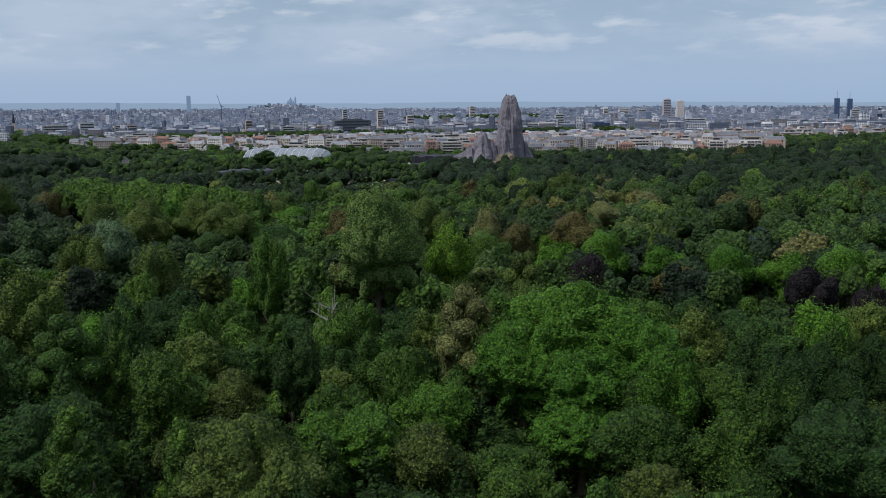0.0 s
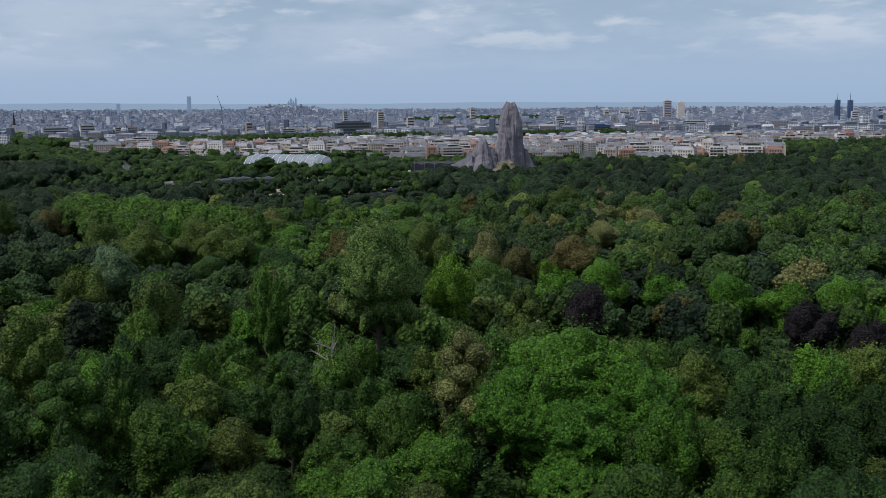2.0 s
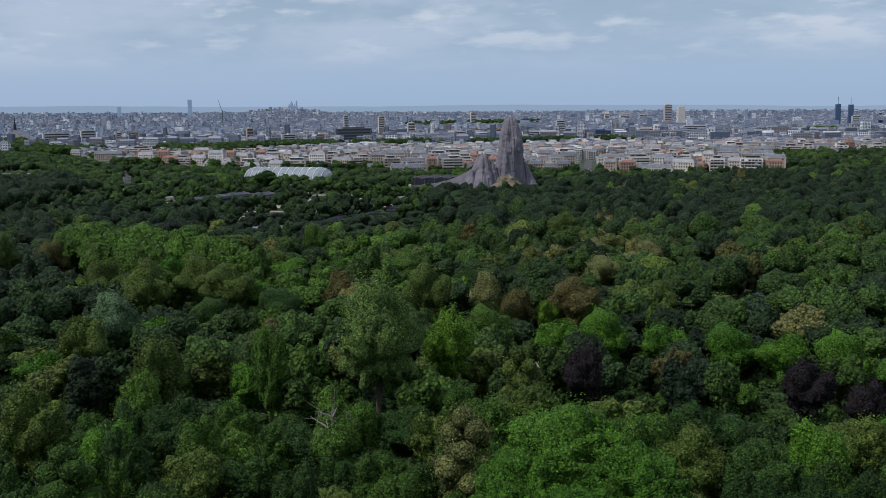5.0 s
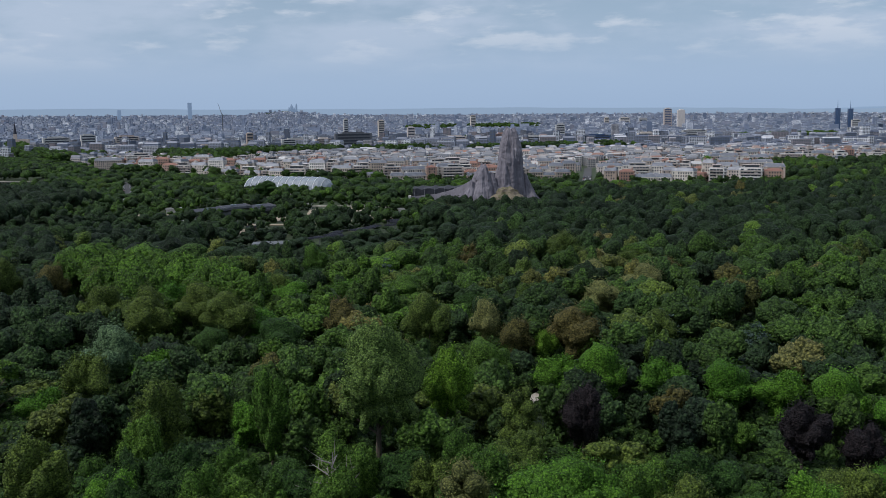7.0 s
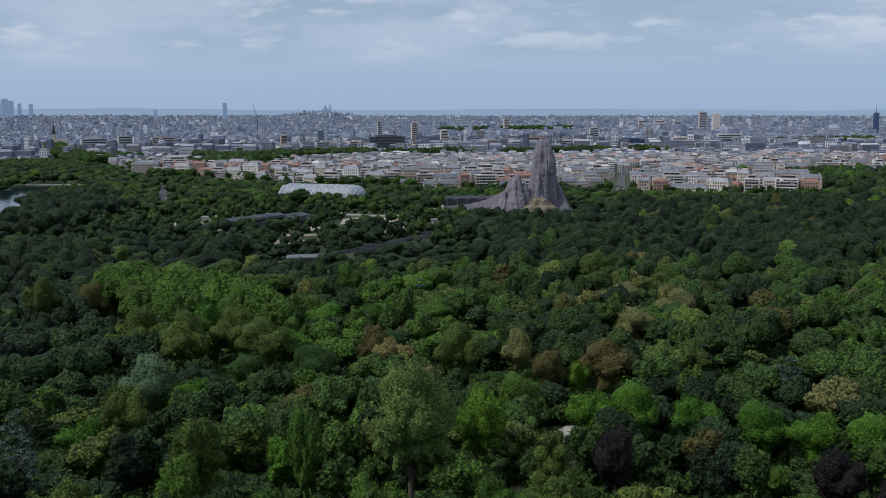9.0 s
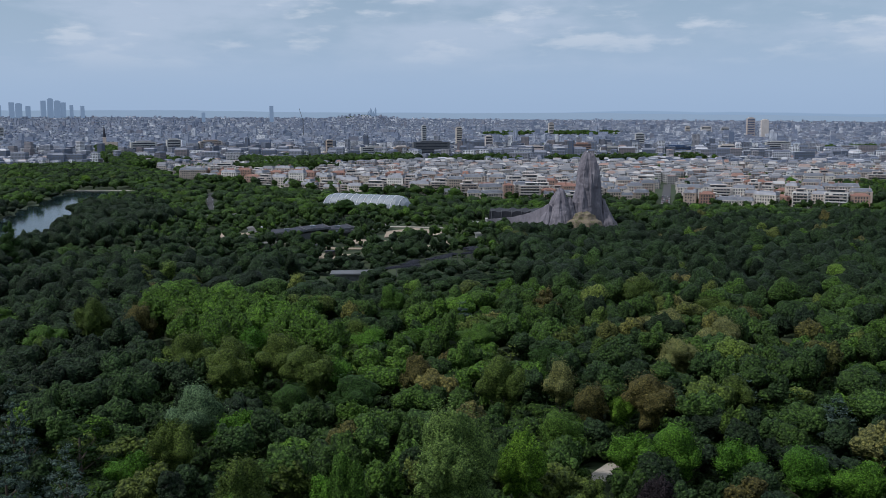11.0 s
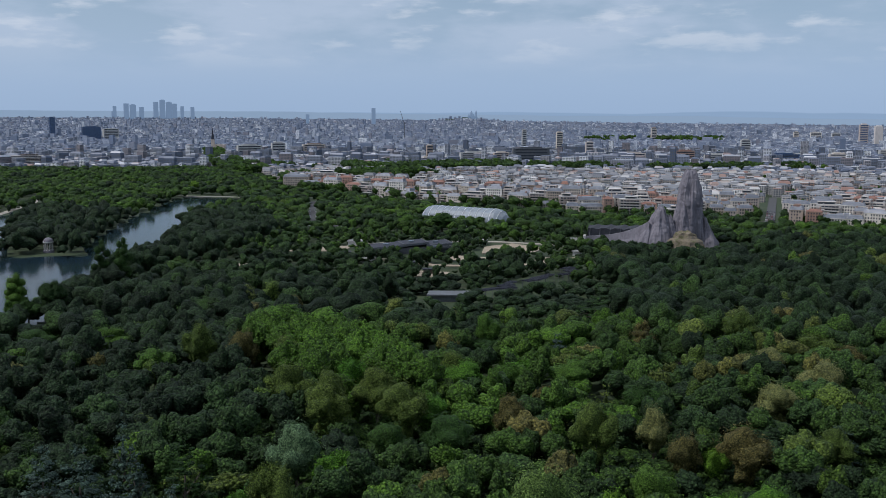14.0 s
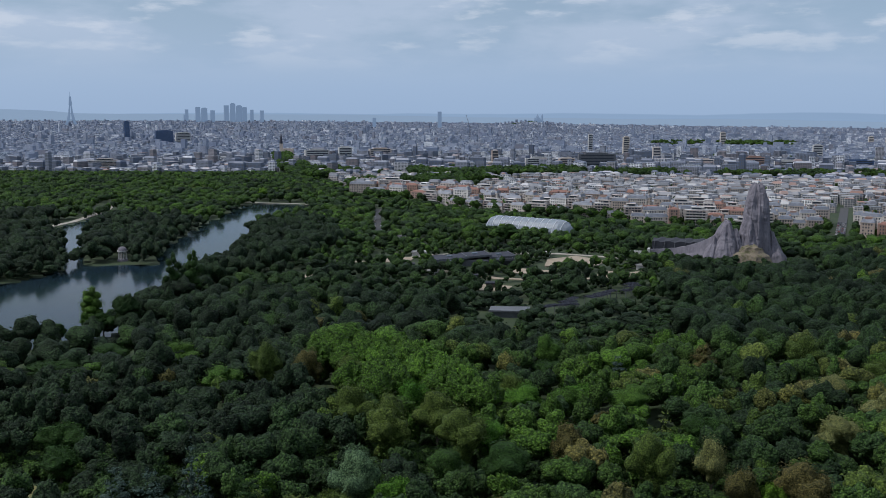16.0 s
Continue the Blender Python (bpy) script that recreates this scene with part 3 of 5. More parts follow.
def ramp_wall():
    """The long concrete skirt that falls from the lower peak to the aviary's corner."""
    verts, faces, n = [], [], 34
    for i in range(n + 1):
        k = i / n
        x = -6 - 54 * k
        y = 852 + 5 * math.sin(k * 3)
        h = 8.5 + 14 * (1 - k) ** 2.6 + 0.6 * noise.noise((x * 0.2, 0, 1))
        d = 3 + 5 * (1 - k)
        for yy, zz in ((y - d - 3, -1), (y - d * 0.55, h * 0.5), (y - 1.2, h), (y + 1.2, h), (y + d, -1)):
            verts.append((x, yy + 0.5 * noise.noise((x * 0.3, zz * 0.3, 2)), zz))
    for i in range(n):
        for j in range(4):
            a = i * 5 + j
            faces.append((a, a + 1, a + 6, a + 5))
    faces += [tuple(range(5))[::-1], tuple(range(n * 5, n * 5 + 5))]
    put("skirt_wall", mesh_of("skirt_wall", verts, faces, ROCK), rock)
    bm = bmesh.new()
    box(bm, -76, -59, 853, 854.2, -0.5, 6.5)
    box(bm, -61, -59, 850, 858, -0.5, 9)
    part("retaining_wall", bm, CONCRETE, rock, "pale smooth concrete wall")


ramp_wall()


def net_aviary():
    av = thing("net_aviary", pose(0, 0, 0), "dark netted aviary strung on slim posts behind the rock", "aviary")
    verts, faces, n = [], [], 14
    for i in range(n + 1):
        x = -58 + 54 * i / n
        sag = 0.8 * math.sin(i * 2.2)
        verts += [(x, 862, 0), (x, 863, 14 + sag), (x, 884, 15 - sag), (x, 886, 0)]
    for i in range(n):
        for j in range(3):
            a = 4 * i + j
            faces.append((a, a + 1, a + 5, a + 4))
    put("net", mesh_of("net", verts, faces, NET), av)
    for i in range(7):
        bm = bmesh.new()
        x = -57 + 8.6 * i
        tube(bm, (x, 861.5, 0), (x + 1.2, 862.4, 15.5), 0.25, 0.18, 6)
        part("post", bm, DARKSTEEL, av)


net_aviary()

# ---------------------------------------------------------------- trees
def clumps_column(rng, n, r=6.0):
    out = []
    for i in range(n):
        k = i / (n - 1)
        w = math.sin(math.pi * (0.12 + 0.80 * k)) ** 0.7
        t = i * 2.39996
        d = r * 0.55 * w * rng.uniform(0.6, 1.0)
        out.append((math.cos(t) * d, math.sin(t) * d, 3 + 15.6 * k, r * 0.42 * w + 0.5, r * 0.42 * w + 0.5, 1.9))
    out.append((0, 0, 10, r * 0.45, r * 0.45, 7))
    return out


def clumps_spruce(rng, tiers, r=6.0):
    out = []
    for i in range(tiers):
        k = i / (tiers - 1)
        rr = r * (1 - k) ** 0.9 + 0.35
        arms = max(3, int(8 * (1 - k)) + 3)
        for j in range(arms):
            t = 2 * math.pi * (j + rng.uniform(0, 0.6)) / arms + i
            d = rr * rng.uniform(0.5, 0.72)
            out.append((math.cos(t) * d, math.sin(t) * d, 2.2 + 17 * k - 0.10 * d, rr * 0.36 + 0.2, rr * 0.36 + 0.2, 0.55 + 0.25 * (1 - k)))
    out.append((0, 0, 9, 1.1, 1.1, 8.5))
    return out


def clumps_cedar(rng, plates, r=6.0):
    out = []
    for i in range(plates):
        k = i / (plates - 1)
        rr = r * (1.0 - 0.75 * k ** 1.6)
        for j in range(6):
            t = 2 * math.pi * (j + rng.uniform(0, 0.8)) / 6 + i * 0.7
            d = rr * rng.uniform(0.35, 0.75)
            out.append((math.cos(t) * d, math.sin(t) * d, 4.5 + 14.5 * k + rng.uniform(-0.7, 0.7), rr * rng.uniform(0.28, 0.42), rr * rng.uniform(0.28, 0.42), 0.7))
    return out


def core_shape(fine=1):
    bm = bmesh.new()
    bmesh.ops.create_icosphere(bm, subdivisions=fine, radius=1.0)
    v = np.array([tuple(x.co) for x in bm.verts])
    f = np.array([[x.index for x in q.verts] for q in bm.faces])
    bm.free()
    return v, f


ICO, BALL = core_shape(), core_shape(2)
OCTA = (np.array([(1, 0, 0), (0, 1, 0), (-1, 0, 0), (0, -1, 0), (0, 0, 1), (0, 0, -1)], float), np.array([(0, 1, 4), (1, 2, 4), (2, 3, 4), (3, 0, 4), (1, 0, 5), (2, 1, 5), (3, 2, 5), (0, 3, 5)]))


def crown_arrays(seed, clumps, leaves, size, core=0.80, body=None, top_only=False):
    """Corner points and faces of a crown: single leaf sprays on the outside of the leaf masses, and a rough body within."""
    rng = rnd(seed)
    c = np.array(clumps)
    area = (c[:, 3] * c[:, 4] + c[:, 3] * c[:, 5])
    pick = rng.choice(len(c), size=int(leaves * 2.6), p=area / area.sum())
    d = rng.normal(size=(len(pick), 3))
    d[:, 2] += 0.6
    d /= np.linalg.norm(d, axis=1)[:, None]
    p = c[pick, :3] + d * c[pick, 3:6] * rng.uniform(0.88, 1.24, size=(len(pick), 1))
    keep = p[:, 2] > (6.0 if top_only else 2.0)
    for k in range(len(c)):
        q = (p - c[k, :3]) / (c[k, 3:6] * 0.84)
        keep &= ((q * q).sum(1) > 1) | (pick == k)
    p, d, pick = p[keep][:leaves], d[keep][:leaves], pick[keep][:leaves]
    nrm = d / c[pick, 3:6]
    nrm /= np.linalg.norm(nrm, axis=1)[:, None]
    out = p - np.array([0, 0, 9.0])
    out /= np.linalg.norm(out, axis=1)[:, None]
    nrm = nrm * 0.75 + out * 0.5 + rng.normal(size=nrm.shape) * 0.8
    nrm /= np.linalg.norm(nrm, axis=1)[:, None]
    h = rng.normal(size=nrm.shape)
    a = np.cross(nrm, h)
    a /= np.linalg.norm(a, axis=1)[:, None]
    b = np.cross(nrm, a)
    s = size * rng.uniform(0.55, 1.35, size=(len(p), 1))
    w = rng.uniform(0.5, 0.8, size=(len(p), 1))
    lift = nrm * s * 0.16
    quads = np.stack([p - a * s - lift, p + b * s * w * 1.0, p + a * s - lift, p - b * s * w], 1).reshape(-1, 3)
    qf = np.arange(len(quads)).reshape(-1, 4)
    cores, cf, base, body = [], [], len(quads), body or ICO
    if core > 0:
        for k in range(len(c)):
            v = body[0] * c[k, 3:6] * core * rng.uniform(0.80, 1.10, size=(len(body[0]), 1)) + c[k, :3]
            cores.append(v)
            cf.append(body[1] + base)
            base += len(v)
    verts = np.concatenate([quads] + cores)
    return verts, qf, np.concatenate(cf) if cf else np.zeros((0, 3), int)


BALLS = {f: core_shape(f) for f in (2, 3, 4, 5)}


def dome_arrays(seed, fine, leaves, size, lobes=0, buds=60, low=0.0, rough=0.03, aspect=1.0, stir=0.5, body=0.90):
    """A crown as one swelling mass: a few great lobes, many small heads on them, leaf sprays all over; 6 m half width, 20 m high."""
    rng = rnd(seed)

    def ways(n, up=0.25):
        w = rng.normal(size=(n, 3))
        w[:, 2] = np.abs(w[:, 2] + up) * np.sign(w[:, 2] + 0.75)
        return w / np.linalg.norm(w, axis=1)[:, None]
    heads, hr = ways(buds), rng.uniform(0.20, 0.42, buds) * math.sqrt(60 / buds)
    great, gr = ways(max(1, lobes), 0.1), rng.uniform(0.5, 0.85, max(1, lobes))
    lean = rng.normal(size=3) * 0.07
    if fine > 3:
        twigs, tw = ways(buds * 6), rng.uniform(0.5, 1.0, buds * 6) * 0.34 * math.sqrt(60 / buds / 3.2)

    def reach(d):
        a = np.arccos(np.clip(d @ heads.T, -1, 1)) / hr
        b = np.sqrt(np.clip(1 - a * a, 0, 1))
        k = b.argmax(1)
        out = 0.68 + 0.36 * b.max(1) * (hr[k] / 0.42) ** 0.5
        if fine > 3:
            near = np.argpartition(-(d @ twigs.T), 4, axis=1)[:, :5]
            gap = np.arccos(np.clip((d[:, None, :] * twigs[near]).sum(2), -1, 1)) / tw[near]
            out = out * (0.90 + 0.15 * np.sqrt(np.clip(1 - gap * gap, 0, 1)).max(1))
        if lobes:
            g = np.sqrt(np.clip(1 - (np.arccos(np.clip(d @ great.T, -1, 1)) / gr) ** 2, 0, 1)).max(1)
            out = out * (0.64 + 0.39 * g)
        else:
            out = out ** 1.5
        return out * (1 + d @ lean), k

    def place(d, r):
        below = np.where(d[:, 2] < 0, 1.0 + 0.15 * d[:, 2], 1.0)
        return np.stack([d[:, 0] * r * 6.0 * below, d[:, 1] * r * 6.0 * below, 11.4 + d[:, 2] * r * 8.5], 1)
    ball, tri = BALLS[fine]
    r, _ = reach(ball)
    core = place(ball, r * body * rng.uniform(1 - rough, 1 + rough, len(ball)))
    d = rng.normal(size=(int(leaves * 1.5), 3))
    d[:, 2] += 0.30
    d /= np.linalg.norm(d, axis=1)[:, None]
    d = d[d[:, 2] > low - 0.55][:leaves]
    r, k = reach(d)
    p = place(d, r * rng.uniform(0.86, 1.10, len(d)))
    mid = place(heads, np.full(buds, 0.72))[k]
    n = p - mid
    n /= np.linalg.norm(n, axis=1)[:, None]
    n = n * 0.8 + d * 0.4 + rng.normal(size=n.shape) * stir
    n /= np.linalg.norm(n, axis=1)[:, None]
    a = np.cross(n, rng.normal(size=n.shape))
    a /= np.linalg.norm(a, axis=1)[:, None]
    b = np.cross(n, a)
    s = size * rng.uniform(0.5, 1.4, size=(len(p), 1))
    w = rng.uniform(0.6, 0.95, size=(len(p), 1))
    squeeze = np.array([1 / math.sqrt(aspect), 1 / math.sqrt(aspect), math.sqrt(aspect)])
    a, b, n = a * squeeze, b * squeeze, n * squeeze
    quads = np.stack([p - a * s - n * s * 0.16, p + b * s * w, p + a * s - n * s * 0.16, p - b * s * w], 1).reshape(-1, 3)
    return np.concatenate([quads, core]), np.arange(len(quads)).reshape(-1, 4), tri + len(quads)


def dome_mesh(name, seed, fine, leaves, size, material, lobes, buds, aspect):
    v, q, t = dome_arrays(seed, fine, leaves, size, lobes, buds, 0.12, 0.04, aspect)
    return mesh_of(name, v.tolist(), q.tolist() + t.tolist(), material, True)


def crown_mesh(name, seed, clumps, leaves, size, material, core=0.95, body=None):
    v, q, t = crown_arrays(seed, clumps, leaves, size, core, body)
    return mesh_of(name, v.tolist(), q.tolist() + t.tolist(), material, True)


def trunk_mesh(seed, r=0.42, top=12.0, limbs=5, spread=3.4, material=BARK):
    rng = rnd(seed)
    bm = bmesh.new()
    tube(bm, (0, 0, -0.8), (0.1, 0, 1.2), r * 1.5, r, 8)
    tube(bm, (0.1, 0, 1.2), (0.25, 0.1, top * 0.55), r, r * 0.7, 8)
    tube(bm, (0.25, 0.1, top * 0.55), (0.1, -0.1, top), r * 0.7, r * 0.3, 7)
    for i in range(limbs):
        t = i * 2.4 + rng.uniform(0, 0.6)
        z = top * rng.uniform(0.4, 0.75)
        tube(bm, (0.2, 0, z), (math.cos(t) * spread, math.sin(t) * spread, z + rng.uniform(2, 4)), r * 0.42, r * 0.12, 5)
    me = bpy.data.meshes.new("trunk")
    bm.to_mesh(me)
    bm.free()
    me.materials.append(material)
    return me


TRUNKS = [trunk_mesh(s) for s in (1, 2, 3)]
CROWNS = {}


def crown_for(kind, tone, level, variant, aspect=1.0):
    """A crown of one habit, one leaf colour and one fineness, kept for all trees that share them."""
    key = (kind, tone, level, variant, aspect)
    if key not in CROWNS:
        seed = 11 * variant + 7 * level + len(kind)
        rng = rnd(seed + 100)
        leaves, size = ((3400, 0.14), (2200, 0.18), (1500, 0.23))[level]
        n = (34, 30, 22)[level]
        if kind in ("round", "lobed", "dome"):
            big = variant > 9
            CROWNS[key] = dome_mesh("crown", seed, (5, 5, 4)[level], leaves * (2 if big else 1), size * (0.68 if big else 1), LEAF[tone], 0 if kind == "dome" else 5 if kind == "round" else 14 if big else 9, (90, 70, 45)[level] * (2 if big else 1), aspect)
            return CROWNS[key]
        if kind == "column":
            c = clumps_column(rng, (26, 20, 14)[level])
        elif kind == "spruce":
            c = clumps_spruce(rng, (13, 10, 8)[level])
            size *= 0.85
        elif kind == "cedar":
            c = clumps_cedar(rng, (9, 7, 6)[level])
        CROWNS[key] = crown_mesh("crown", seed, c, leaves, size, LEAF[tone], 0.62 if kind in ("spruce", "cedar") else 0.84, BALL if level < 2 and kind not in ("spruce", "cedar") else ICO)
    return CROWNS[key]


WORDS = {"green": "mid-green", "dark": "dark green", "bright": "bright fresh-green", "olive": "olive-green", "pale": "pale yellowish-green", "silver": "silvery grey-green",
         "brown": "brownish-green", "cream": "cream-tinged flowering", "purple": "dark purple-leaved", "blue": "blue-grey", "yellow": "yellow-green"}
HABIT = {"round": "broad round-crowned tree", "lobed": "tall many-domed tree", "dome": "great full-domed tree", "column": "slim upright tree", "spruce": "pointed conifer with tiered boughs", "cedar": "spreading flat-plated cedar"}
PLANTED = []


def plant(kind, tone, x, y, h, r, level=None):
    d = math.hypot(x, y)
    if level is None:
        level = 0 if d < 150 else 1 if d < 235 else 2
    i = len(PLANTED)
    rng = rnd(i + 5000)
    PLANTED.append((x, y, r))
    where = "in the near woodland" if d < 220 else "in the deeper woodland" if d < 420 else "by the water" if x < -250 else "in the park"
    t = thing("tree", pose(x, y, 0, 0, 0, float(rng.uniform(0, 360))), f"{WORDS[tone]} {HABIT[kind]} {where}", "tree", f"{WORDS[tone]} {HABIT[kind].split()[-1]} trees".replace("boughs", "conifer"))
    t.scale = (r / 6, r / 6, h / 20)
    put("trunk", TRUNKS[i % 3], t)
    put("crown", crown_for(kind, tone, level, (i % 2) + (10 if r > 8.9 and level < 2 and kind != "cedar" else 0), 1.0 if level == 2 else max(0.75, min(2.25, round((r / 6) / (h / 20) / 0.75) * 0.75))), t)
    return t


# the trees that stand out, near to far
plant("lobed", "pale", -22, 205, 37, 11); plant("lobed", "silver", -98, 257, 25, 8.5)
plant("lobed", "olive", -76, 162, 27, 6.5); plant("column", "green", -61, 139, 23, 7); plant("round", "olive", -94, 227, 28, 8.5)
plant("round", "olive", -68, 201, 26.5, 8.5); plant("lobed", "green", -67, 187, 22, 5); plant("round", "bright", -53, 218, 16, 6)
plant("spruce", "green", -52.6, 192, 16, 4.5); plant("round", "green", -75, 181, 16, 5.5); plant("round", "green", -60, 180, 15, 6)
plant("round", "dark", -40, 162, 13.5, 7); plant("round", "green", -34, 153, 8, 5); plant("lobed", "green", -29, 186, 19, 5)
plant("lobed", "yellow", -8, 221, 28, 6.5); plant("round", "green", 2, 253, 21, 8.5); plant("column", "olive", 8.5, 201, 23, 6)
plant("round", "olive", -9.6, 179, 16.5, 6); plant("column", "cream", -2.3, 153, 24.5, 6.5); plant("round", "dark", 2.5, 161, 17, 6)
# lower bright domes fill out the one great tree, fitted to the camera's view
plant("round", "green", -18, 177, 9.5, 5.5); plant("dome", "bright", 14, 150, 26.5, 13); plant("dome", "bright", 6, 141, 22.5, 9.5); plant("dome", "bright", 22, 142, 23, 10); plant("dome", "bright", 14, 136, 19, 10); plant("dome", "bright", 13, 128, 13, 9); plant("round", "bright", 21, 244, 22, 8)
plant("round", "bright", 32, 242, 22.5, 7.5); plant("round", "bright", 45, 246, 20.5, 8); plant("round", "bright", 60, 235, 19.5, 8)
plant("round", "bright", 72, 231, 20.5, 8); plant("round", "bright", 83, 221, 21, 8); plant("round", "bright", 95, 214, 20, 8)
plant("lobed", "purple", 22.5, 209, 22, 5.5); plant("lobed", "purple", 67, 202, 20, 6); plant("round", "purple", 78, 197, 17, 6)
plant("spruce", "dark", 37, 167, 20, 6); plant("round", "green", 57, 217, 11.5, 5); plant("lobed", "olive", 64, 178, 13, 7.5)
plant("round", "green", 54, 181, 10, 6); plant("lobed", "cream", 33, 147, 12.5, 5); plant("round", "bright", 29, 149.5, 11.5, 5)
plant("lobed", "brown", 29, 290, 22.5, 9.5); plant("lobed", "green", 3, 117, 11.5, 7); plant("round", "bright", -17.7, 118, 16, 8.5)
plant("lobed", "olive", -24.4, 97, 22, 9); plant("round", "bright", -7.3, 131, 16, 7.5); plant("lobed", "green", 19.5, 114, 16.5, 8.5)
plant("lobed", "dark", 38, 101, 21.5, 10); plant("round", "green", -53, 149, 11, 6); plant("round", "dark", -58, 146, 10.5, 5.5)
plant("lobed", "dark", -52, 111, 19, 9); plant("lobed", "green", 30, 102, 15, 6); plant("round", "yellow", -36, 106, 11, 4.5)
plant("lobed", "olive", -145, 370, 24, 8.5); plant("round", "green", -74, 432, 23, 7); plant("lobed", "olive", -78, 307, 25, 10.5)
plant("round", "brown", -46, 309, 22, 6.5); plant("lobed", "olive", -15, 293, 27, 8.5); plant("lobed", "green", -44, 201, 28, 5)
plant("round", "bright", -103, 226, 18, 7.5); plant("lobed", "olive", -108, 313, 26, 8); plant("cedar", "dark", -121, 235, 27, 10)
plant("column", "brown", -4, 439, 22, 7); plant("lobed", "olive", 38, 462, 24, 10); plant("lobed", "cream", 46, 416, 18, 9)
plant("lobed", "cream", 43, 352, 20, 9.5); plant("lobed", "cream", 63, 386, 20.5, 9.5); plant("round", "brown", 81, 434, 17.5, 11)
plant("round", "brown", 12.5, 289, 19.5, 6.5); plant("lobed", "olive", 56, 309, 17.5, 8.5); plant("cedar", "blue", 81, 288, 17, 10)
plant("round", "yellow", 19, 290, 17.5, 5); plant("round", "dark", 103, 336, 15, 8); plant("lobed", "olive", -182, 367, 27.5, 8)
plant("round", "brown", -163, 375, 24, 8); plant("spruce", "blue", -147, 248, 28, 7); plant("cedar", "blue", -143, 220, 27, 10)
plant("cedar", "blue", -126, 208, 24, 10); plant("cedar", "blue", -158, 226, 24, 9); plant("spruce", "dark", -172, 240, 26, 6)
plant("spruce", "blue", -135, 234, 25, 6); plant("cedar", "blue", -113, 212, 22, 8); plant("spruce", "dark", -160, 252, 25, 6)
plant("cedar", "blue", 58, 318, 16, 9); plant("spruce", "dark", 72, 300, 21, 7); plant("round", "dark", -200, 258, 18, 9)
plant("column", "dark", -337, 553, 34, 8); plant("column", "dark", -325, 557, 36, 8); plant("round", "bright", 266, 1170, 26, 12)
plant("column", "green", -334, 463, 27, 8, 1); plant("round", "green", -332, 456, 15, 6, 1); plant("round", "dark", -322, 456, 16, 7, 1); plant("round", "dark", -340, 470, 12, 5.5, 1); plant("round", "dark", -327, 478, 15, 7, 1); plant("lobed", "dark", -314, 466, 26, 9, 1); plant("cedar", "dark", -326, 506, 20, 6); plant("round", "dark", -334, 436, 12, 5); plant("round", "green", -351, 427, 13, 5); plant("round", "yellow", -640, 1290, 18, 9)

plant("round", "dark", -212, 276, 20, 10.4); plant("round", "dark", -276, 391, 14, 11.2); plant("round", "dark", -285, 361, 15, 14.8)
plant("lobed", "green", -241, 400, 16, 10.9); plant("lobed", "green", -200, 365, 17, 9.8); plant("round", "dark", -229, 472, 17, 13.7)
plant("round", "bright", -111, 350, 24, 9); plant("lobed", "olive", -126, 327, 24, 9.4); plant("lobed", "olive", -104, 303, 24, 9.1)
plant("lobed", "olive", -93, 324, 25, 9.0); plant("round", "bright", -75, 319, 20, 9.8); plant("round", "dark", -64, 292, 19, 9.9)
plant("round", "green", -54, 373, 18, 10.0); plant("lobed", "cream", 2, 306, 22, 5.5); plant("round", "purple", 11, 406, 14, 4.8)
plant("cedar", "blue", -40, 422, 18, 7.0); plant("round", "bright", -48, 381, 18, 10.2); plant("round", "bright", -69, 368, 18, 10.0)
plant("round", "bright", -85, 258, 20, 9.1); plant("round", "dark", -76, 285, 18, 8.1); plant("round", "olive", 69, 448, 20, 11.8)
plant("lobed", "olive", -76, 372, 20, 6.8); plant("round", "dark", -3, 350, 18, 9.4); plant("round", "green", -29, 381, 18, 11.2)
plant("round", "dark", -71, 419, 17, 11.2); plant("spruce", "dark", -9, 397, 19, 4.2); plant("cedar", "dark", -30, 520, 17, 16.5)
plant("round", "dark", 42, 623, 18, 19.6); plant("lobed", "dark", -198, 912, 20, 13); plant("round", "green", -236, 925, 15, 8)


def bare_tree(x, y, h):
    rng = rnd(77)
    t = thing("bare_tree", pose(x, y, 0), "leafless grey dead tree with spreading branches", "tree")
    bm = bmesh.new()
    tube(bm, (0, 0, -0.8), (0.2, 0, h * 0.6), 0.4, 0.26, 8)
    tube(bm, (0.2, 0, h * 0.6), (0.5, 0.2, h), 0.26, 0.05, 7)
    part("trunk", bm, GREYBARK, t)
    for i in range(13):
        bm = bmesh.new()
        a, z = i * 2.4, h * (0.35 + 0.045 * i)
        l = (h - z) * 0.55 + 1.5
        tip = Vector((math.cos(a) * l, math.sin(a) * l, z + l * 0.5))
        tube(bm, (0.2, 0, z), tip, 0.16, 0.05, 5)
        for k in range(3):
            p = Vector((0.2, 0, z)).lerp(tip, 0.45 + 0.2 * k)
            tube(bm, p, p + Vector(rng.normal(size=3).tolist()) * 1.3 + Vector((0, 0, 0.8)), 0.07, 0.02, 4)
        part("branch", bm, GREYBARK, t)


bare_tree(-27, 172, 19)


GROVE = [(-166, 372), (-176, 405), (-166, 432), (-150, 430), (-120, 404), (-98, 378), (-80, 356), (-82, 344), (-104, 342), (-138, 350)]


